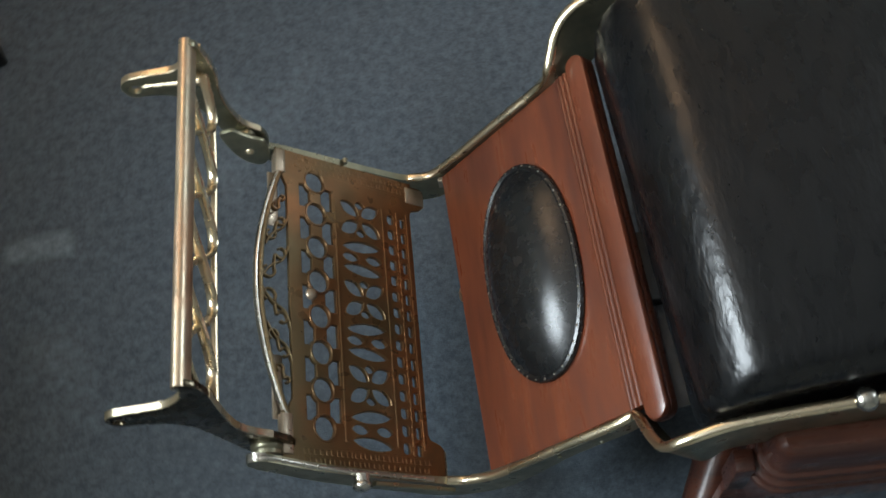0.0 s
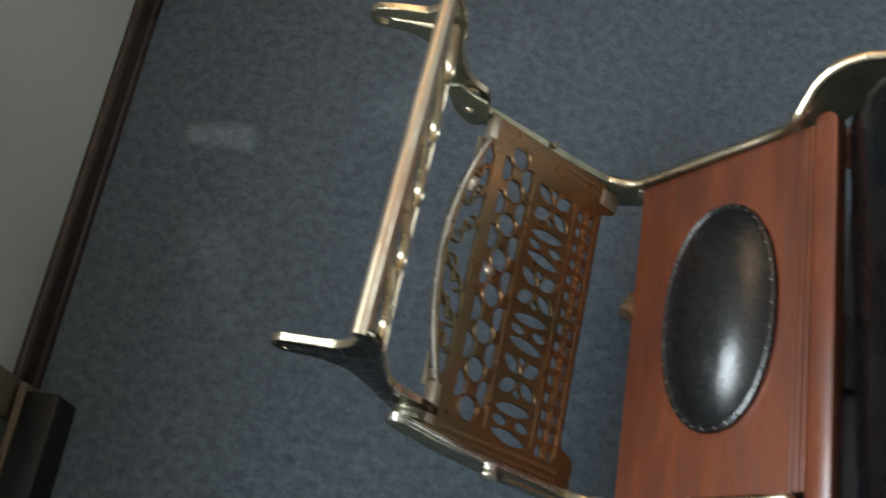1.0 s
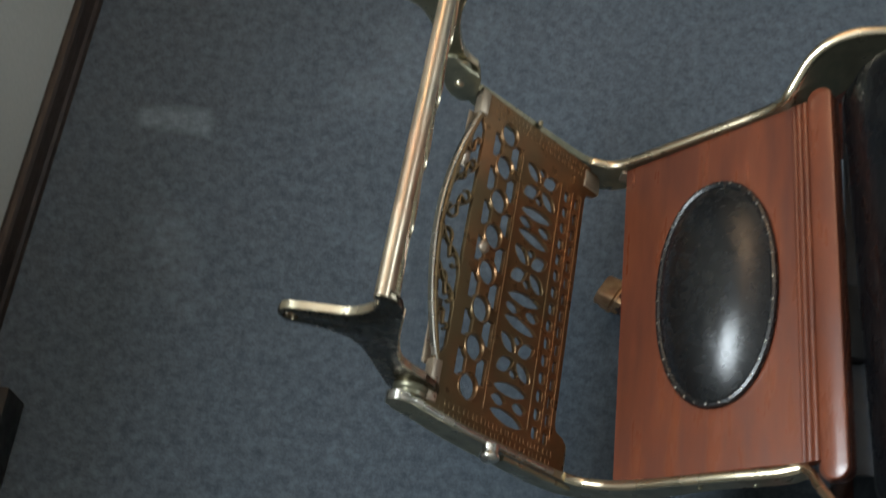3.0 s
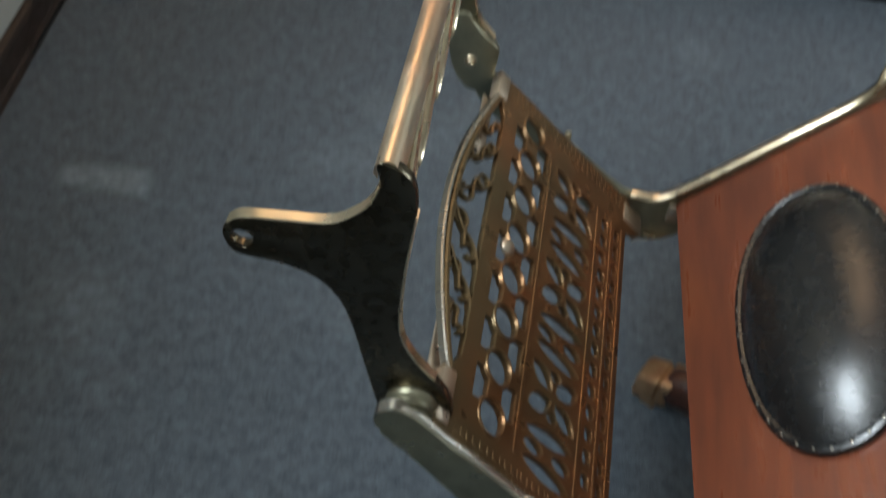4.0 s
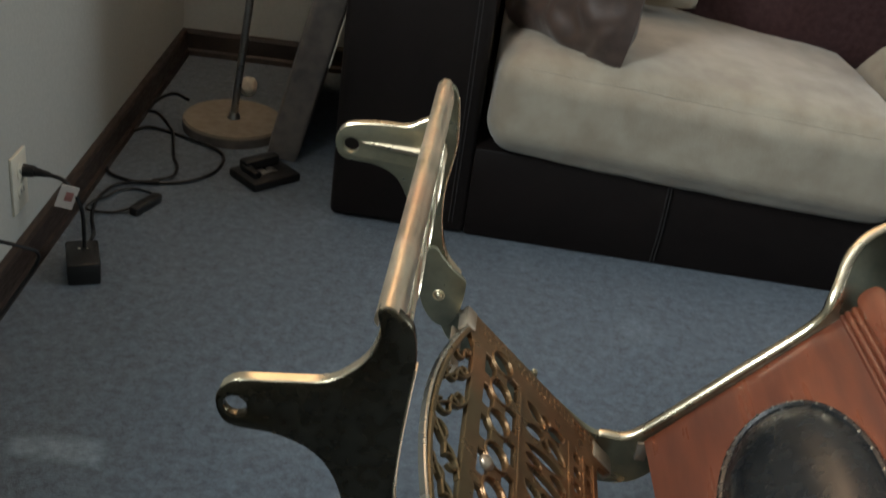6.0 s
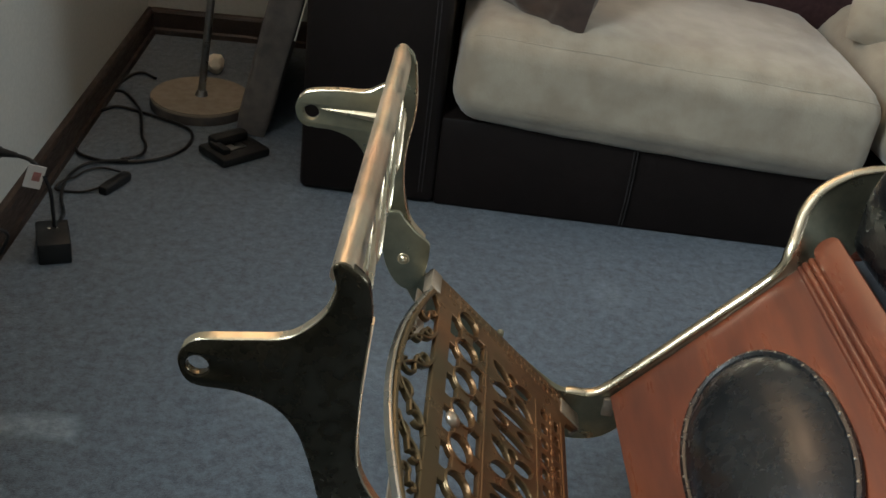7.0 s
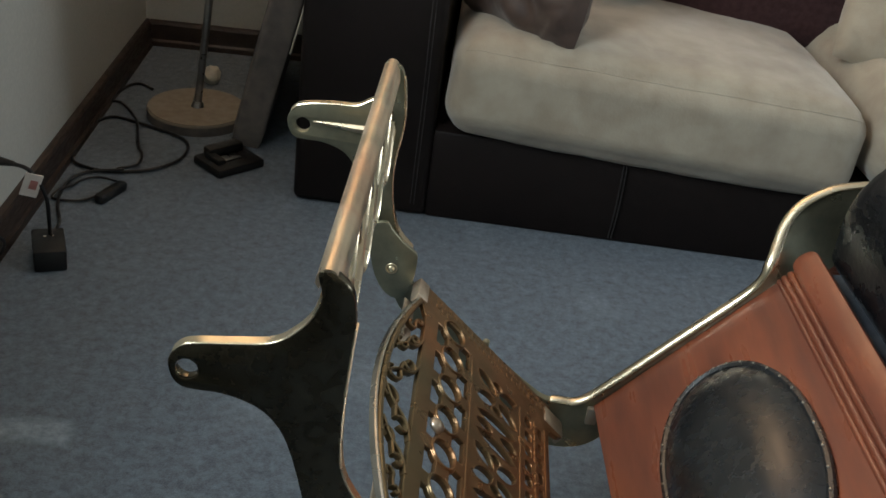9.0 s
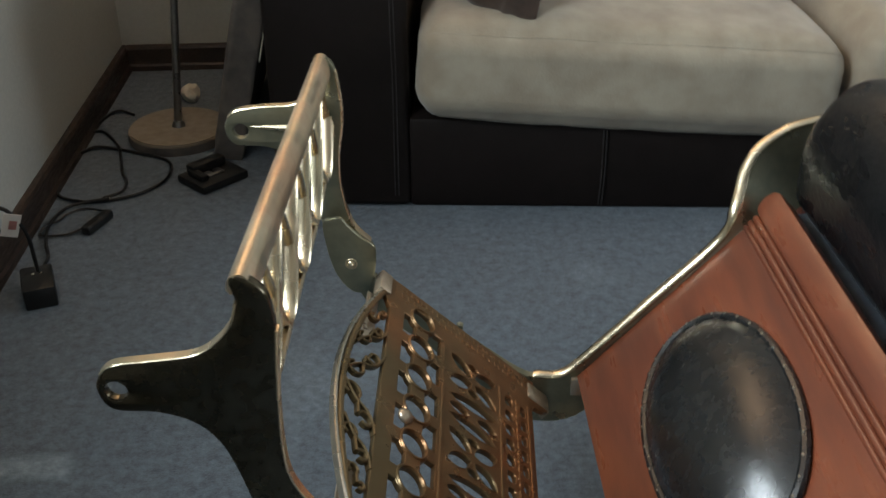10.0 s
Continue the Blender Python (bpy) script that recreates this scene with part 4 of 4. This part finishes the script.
for x0, seed in ((0.290, 1.0), (1.215, 5.0)):
    edge = []
    bm = rounded(0.452, 0.375, 0.105, 0.060, 40, 0.032, 0.0045, 7.0, seed, edge)
    right = seed < 2  # the joint between the cushions runs askew
    for v in bm.verts:
        v.co.x -= 0.10 * max(0, v.co.x / 0.452 if right else -v.co.x / 0.452) * (v.co.y / 0.375 + 1) / 2
    at = pose(x0 + 0.483, 0.327, 0.313, 0, 3.0, 0.4)
    cushion = part("seat_cushion", holding(bm, at), SUEDE, sofa, "cream suede seat cushion, slightly rumpled")
    pts = [p for _, p in sorted(edge, key=lambda e: e[0])]
    part("seam", holding(tube(bmesh.new(), pts, 0.0008, 6), at), SUEDE, cushion)

# ---- pillows on the sofa ----
def pillow(name, m, mat, label, hx=0.23, hz=0.075, seed=0.0, wrinkle=0.022):
    bm = bmesh.new()
    bmesh.ops.create_grid(bm, x_segments=40, y_segments=40, size=1.0)
    top = bm.verts[:]
    for v in top:
        u, w = v.co.x, v.co.y
        k = max(0, (1 - u ** 4) * (1 - w ** 4)) ** 0.55
        pull = 1 - 0.09 * (1 - abs(u * w))
        z = hz * k + wrinkle * noise.noise(Vector((u * 2.3 + seed, w * 2.3, seed))) * k
        corner = max(0, abs(u * w) - 0.30) / 0.7
        z += 0.5 * wrinkle * k * corner * math.sin(17 * (abs(u) + abs(w)) + 3 * noise.noise(Vector((u * 3, w * 3, seed))))
        v.co = (u * hx * pull * math.sqrt(1 - 0.22 * w * w), w * hx * pull * math.sqrt(1 - 0.22 * u * u), z)
    r = bmesh.ops.duplicate(bm, geom=bm.verts[:] + bm.edges[:] + bm.faces[:])
    for e in r["geom"]:
        if isinstance(e, bmesh.types.BMVert):
            e.co.z *= -0.8
    bmesh.ops.remove_doubles(bm, verts=bm.verts, dist=0.0015)
    ob = part(name, bm, mat)
    ob.matrix_world = m
    return tagged(ob, label, "pillow", "pillows on the sofa")


pillow("throw_pillow", pose(0.995, 0.52, 0.606, 82, 0, -50), TAUPE, "shiny taupe throw pillow leaning on the sofa arm", 0.195, 0.07, 2.0, 0.040)
pillow("throw_pillow", pose(1.13, 0.80, 0.655, 75, 0, -5), SUEDE, "cream suede throw pillow behind the taupe one", 0.20, 0.07, 4.0)
pillow("throw_pillow", pose(1.93, 0.60, 0.575, 60, 4, -18), SUEDE, "cream suede throw pillow on the sofa", 0.21, 0.08, 7.0)
pillow("back_pillow", pose(1.60, 0.90, 0.68, 76, 0, -4), MAROON, "large dark maroon back pillow on the sofa", 0.36, 0.10, 9.0)

# ---- corner: lamp, leaning panel, charger, cords ----
lamp = thing("floor_lamp", pose(0.228, 0.832, 0), "floor lamp with beige round base and steel pole", "floor lamp")
bm = bmesh.new()
rod(bm, (0, 0, 0.020), (0, 0, 0.030), 0.127, 0.127, 56)
bmesh.ops.bevel(bm, geom=[e for e in bm.edges if e.calc_face_angle(0) > 1.2], offset=0.003, segments=2, affect="EDGES")
part("base", bm, LAMP_BASE, lamp)
part("base_rim", rod(bmesh.new(), (0, 0, 0), (0, 0, 0.023), 0.1265, 0.1285, 56), MOTTLED, lamp, "dark grey rim")
part("collar", rod(bmesh.new(), (0, 0, 0.030), (0.001, 0, 0.045), 0.017, 0.012), STEEL, lamp)
part("pole", rod(bmesh.new(), (0, 0, 0.035), (0.158, -0.015, 1.66), 0.0095), STEEL, lamp)
bm = bmesh.new()
bmesh.ops.create_cone(bm, cap_ends=False, segments=40, radius1=0.03, radius2=0.17, depth=0.09, matrix=Matrix.Translation((0.158, -0.015, 1.70)))
part("shade", bm, LAMP_BASE, lamp, "open bowl shade that throws light upwards")

bm = rounded(0.040, 0.27, 0.33, 0.014, 12, 0, 0.006, 7.0, 2.0)
leaning = thing("padded_panel", pose(0.372, 0.94, 0.0, 0, 13, 0), "mottled dark grey padded panel leaning on the sofa", "panel")
part("cover", holding(bm, pose(0, 0, 0.332)), MOTTLED, leaning)
# pale strip that draws the line of light along the panel's edge
part("rim", sweep(bmesh.new(), [(0.041, -0.262, 0.27), (0.041, -0.262, 0.64)], flat_profile(0.004, 0.004), up=(0, 1, 0)), IVORY, leaning, "thin pale rim, light along the edge put into its colour")

charger = thing("charger_cradle", pose(0.351, 0.567, 0, 0, 0, 44), "small black plastic charger cradle on the carpet", "charger")
bm = box(bmesh.new(), -0.066, 0.066, -0.053, 0.053, 0, 0.022, 0.006)
part("body", bm, PLASTIC, charger)
bm = box(bmesh.new(), -0.045, 0.050, 0.012, 0.044, 0.020, 0.045, 0.006)
part("back_rest", bm, PLASTIC, charger)
bm = box(bmesh.new(), -0.022, 0.022, -0.020, 0.008, 0.0225, 0.0255, 0.001)
part("contact", bm, STEEL, charger)
bm = box(bmesh.new(), -0.050, -0.030, -0.030, 0.030, 0.020, 0.036, 0.004)
part("side_guide", bm, PLASTIC, charger)

adapter = thing("power_adapter", pose(0.079, 0.062, 0, 0, 0, 19), "black plastic power adapter box on the carpet", "power adapter")
part("body", box(bmesh.new(), -0.031, 0.031, -0.049, 0.049, 0, 0.046, 0.005), PLASTIC, adapter)
for x in (-0.006, 0.008):
    part("prong", box(bmesh.new(), x - 0.003, x + 0.003, 0.010, 0.016, 0.0455, 0.0475, 0.0005), NICKEL, adapter)


def cord(name, pts, r, label, mat=PLASTIC):
    ob = part(name, tube(bmesh.new(), spline(pts, 8), r, 8), mat)
    return tagged(ob, label, "cord")


Z = 0.006
cord("cord", [(0.082, 0.971, Z), (0.045, 1.001, Z), (0.019, 0.984, Z), (0.001, 0.921, Z), (-0.003, 0.866, Z)], 0.004, "black lamp cord curling behind the base")
cord("cord", [(-0.003, 0.864, Z), (0.028, 0.859, Z), (0.073, 0.790, Z), (0.098, 0.726, Z + 0.007), (0.125, 0.616, Z), (0.145, 0.566, Z), (0.149, 0.521, Z), (0.139, 0.488, Z + 0.004), (0.109, 0.468, Z + 0.004)], 0.0038, "black lamp cord looped over the carpet")
cord("cord", [(-0.003, 0.730, Z), (0.029, 0.766, Z), (0.090, 0.748, Z), (0.153, 0.717, Z), (0.200, 0.693, Z), (0.231, 0.662, Z), (0.243, 0.616, Z), (0.234, 0.556, Z), (0.199, 0.504, Z), (0.154, 0.474, Z), (0.093, 0.460, Z), (0.046, 0.469, Z), (0.010, 0.489, Z), (-0.003, 0.515, Z)], 0.004, "black power cord in a wide loop on the carpet")
cord("cord", [(0.076, 0.101, 0.040), (0.071, 0.146, 0.030), (0.054, 0.214, Z), (0.033, 0.272, Z), (0.021, 0.334, Z), (0.023, 0.390, Z), (0.041, 0.438, Z), (0.081, 0.453, Z + 0.004), (0.129, 0.462, Z + 0.006)], 0.0038, "black cord from the adapter along the baseboard")
cord("cord", [(0.130, 0.404, 0.010), (0.082, 0.426, Z), (0.050, 0.406, Z), (0.035, 0.371, Z), (0.019, 0.338, Z + 0.006), (0.011, 0.308, Z), (0.054, 0.303, Z), (0.081, 0.315, Z), (0.115, 0.346, 0.010)], 0.0028, "thin black cord bent round to its connector")
bm = rounded(0.012, 0.046, 0.011, 0.006, 6)
plug = tagged(part("connector", holding(bm, pose(0.1265, 0.350, 0.011, 0, 0, -22)), PLASTIC), "black plastic cord connector lying on the carpet", "connector")


def outlet(y, z, label, coax):
    """A wall plate with its sockets."""
    ob = thing("wall_outlet", WEST @ pose(X0, y, z), label, "outlet")
    bm = box(bmesh.new(), 0, 0.006, -0.035, 0.035, -0.058, 0.058, 0.002)
    part("plate", bm, IVORY, ob)
    if coax:
        part("jack", rod(bmesh.new(), (0.005, 0, 0), (0.020, 0, 0), 0.006), NICKEL, ob)
    else:
        for dz in (-0.020, 0.020):
            face = holding(cut_plate(circle2(0, 0, 0.0165, 0.0145), [], 0.004, 0.001), Matrix.Translation((0.0065, 0, dz)) @ Euler((0, radians(90), 0)).to_matrix().to_4x4())
            s = part("socket", face, IVORY, ob)
            for dy in (-0.006, 0.006):
                part("slot", box(bmesh.new(), 0.008, 0.0092, dy - 0.001, dy + 0.001, dz - 0.001, dz + 0.007), PLASTIC, s)
    return ob


outlet(0.050, 0.190, "ivory duplex wall outlet with a black plug in it", False)
outlet(-0.202, 0.205, "ivory wall plate with a coaxial jack", True)
bm = bmesh.new()
rod(bm, (-0.028, 0.062, 0.207), (-0.004, 0.062, 0.207), 0.013, 0.011)
rod(bm, (-0.004, 0.062, 0.207), (0.026, 0.058, 0.206), 0.009, 0.005)
tagged(part("power_plug", bm, PLASTIC), "black power plug in the wall outlet", "plug")
cord("cord", [(0.024, 0.058, 0.206), (0.058, 0.050, 0.198), (0.082, 0.052, 0.15), (0.082, 0.064, 0.09), (0.074, 0.088, 0.040)], 0.004, "black power cord from the outlet to the adapter")
tag = thing("cord_tag", pose(0.066, 0.045, 0.172, 10, 18, 20), "white paper tag with red print on the cord", "tag")
part("paper", box(bmesh.new(), -0.022, 0.010, -0.001, 0.001, -0.028, 0.024), TAG, tag)
part("print", box(bmesh.new(), -0.010, 0.004, -0.002, -0.0012, -0.010, 0.010), TAG_RED, tag)
cord("coaxial_cable", [(-0.018, -0.186, 0.201), (0.010, -0.178, 0.194), (0.042, -0.160, 0.178), (0.066, -0.135, 0.152), (0.050, -0.125, 0.110), (0.018, -0.145, 0.058), (-0.010, -0.19, 0.012)], 0.0035, "black coaxial cable from the wall jack")
part_bm = rod(bmesh.new(), (-0.006, -0.183, 0.198), (0.006, -0.179, 0.195), 0.0055)
tagged(part("cable_collar", part_bm, NICKEL), "bright metal collar on the coaxial cable", "cable collar")

bm = bmesh.new()
bmesh.ops.create_icosphere(bm, subdivisions=3, radius=0.027)
for v in bm.verts:
    v.co *= 1 + 0.25 * noise.noise(v.co * 60)
tagged(part("crumpled_paper", holding(bm, pose(0.223, 1.076, 0.024)), PAPER, None, "", False), "small ball of crumpled cream paper on the carpet", "paper")

# ---- by the wall on the near side ----
structure("trim", holding(box(bmesh.new(), X0 + 0.0002, X0 + 0.018, -1.104, -1.030, 0, WEST_Z0 - 0.002, 0.003), WEST), CASING, "brown wooden casing on the wall", "trim")
low = thing("low_box", pose(-0.014, -1.052, 0), "low black box standing on the carpet by the wall", "box")
part("body", box(bmesh.new(), 0.012, 0.072, -0.60, 0.0, 0, 0.09, 0.004), PLASTIC, low)
part("edge_strip", box(bmesh.new(), -0.003, 0.010, -0.60, 0.012, 0, 0.094, 0.002), CASING, low)

# ---- window frames ----
def window(name, m, width, z0, z1):
    """A plain frame of four bars, in a wall that lies along x."""
    win = tagged(new(name), "unseen ivory framed window that lets in cool daylight", "window", "", "structure")
    for a, b, c, d in ((0, 0.045, z0, z1), (width - 0.045, width, z0, z1), (0.045, width - 0.045, z0, z0 + 0.045), (0.045, width - 0.045, z1 - 0.045, z1)):
        part("window_frame", holding(box(bmesh.new(), a, b, -0.015, 0.015, c, d), m), IVORY, win, "", False)


window("window_1", pose(X0 - 0.138, WEST_Y0, 0, 0, 0, 90), WEST_Y1 - WEST_Y0, WEST_Z0, WEST_Z1)
# frame for the added east window, out of view
window("window_added_east", pose(X1 + 0.020, EAST_Y0, 0, 0, 0, 90), EAST_Y1 - EAST_Y0, EAST_Z0, EAST_Z1)
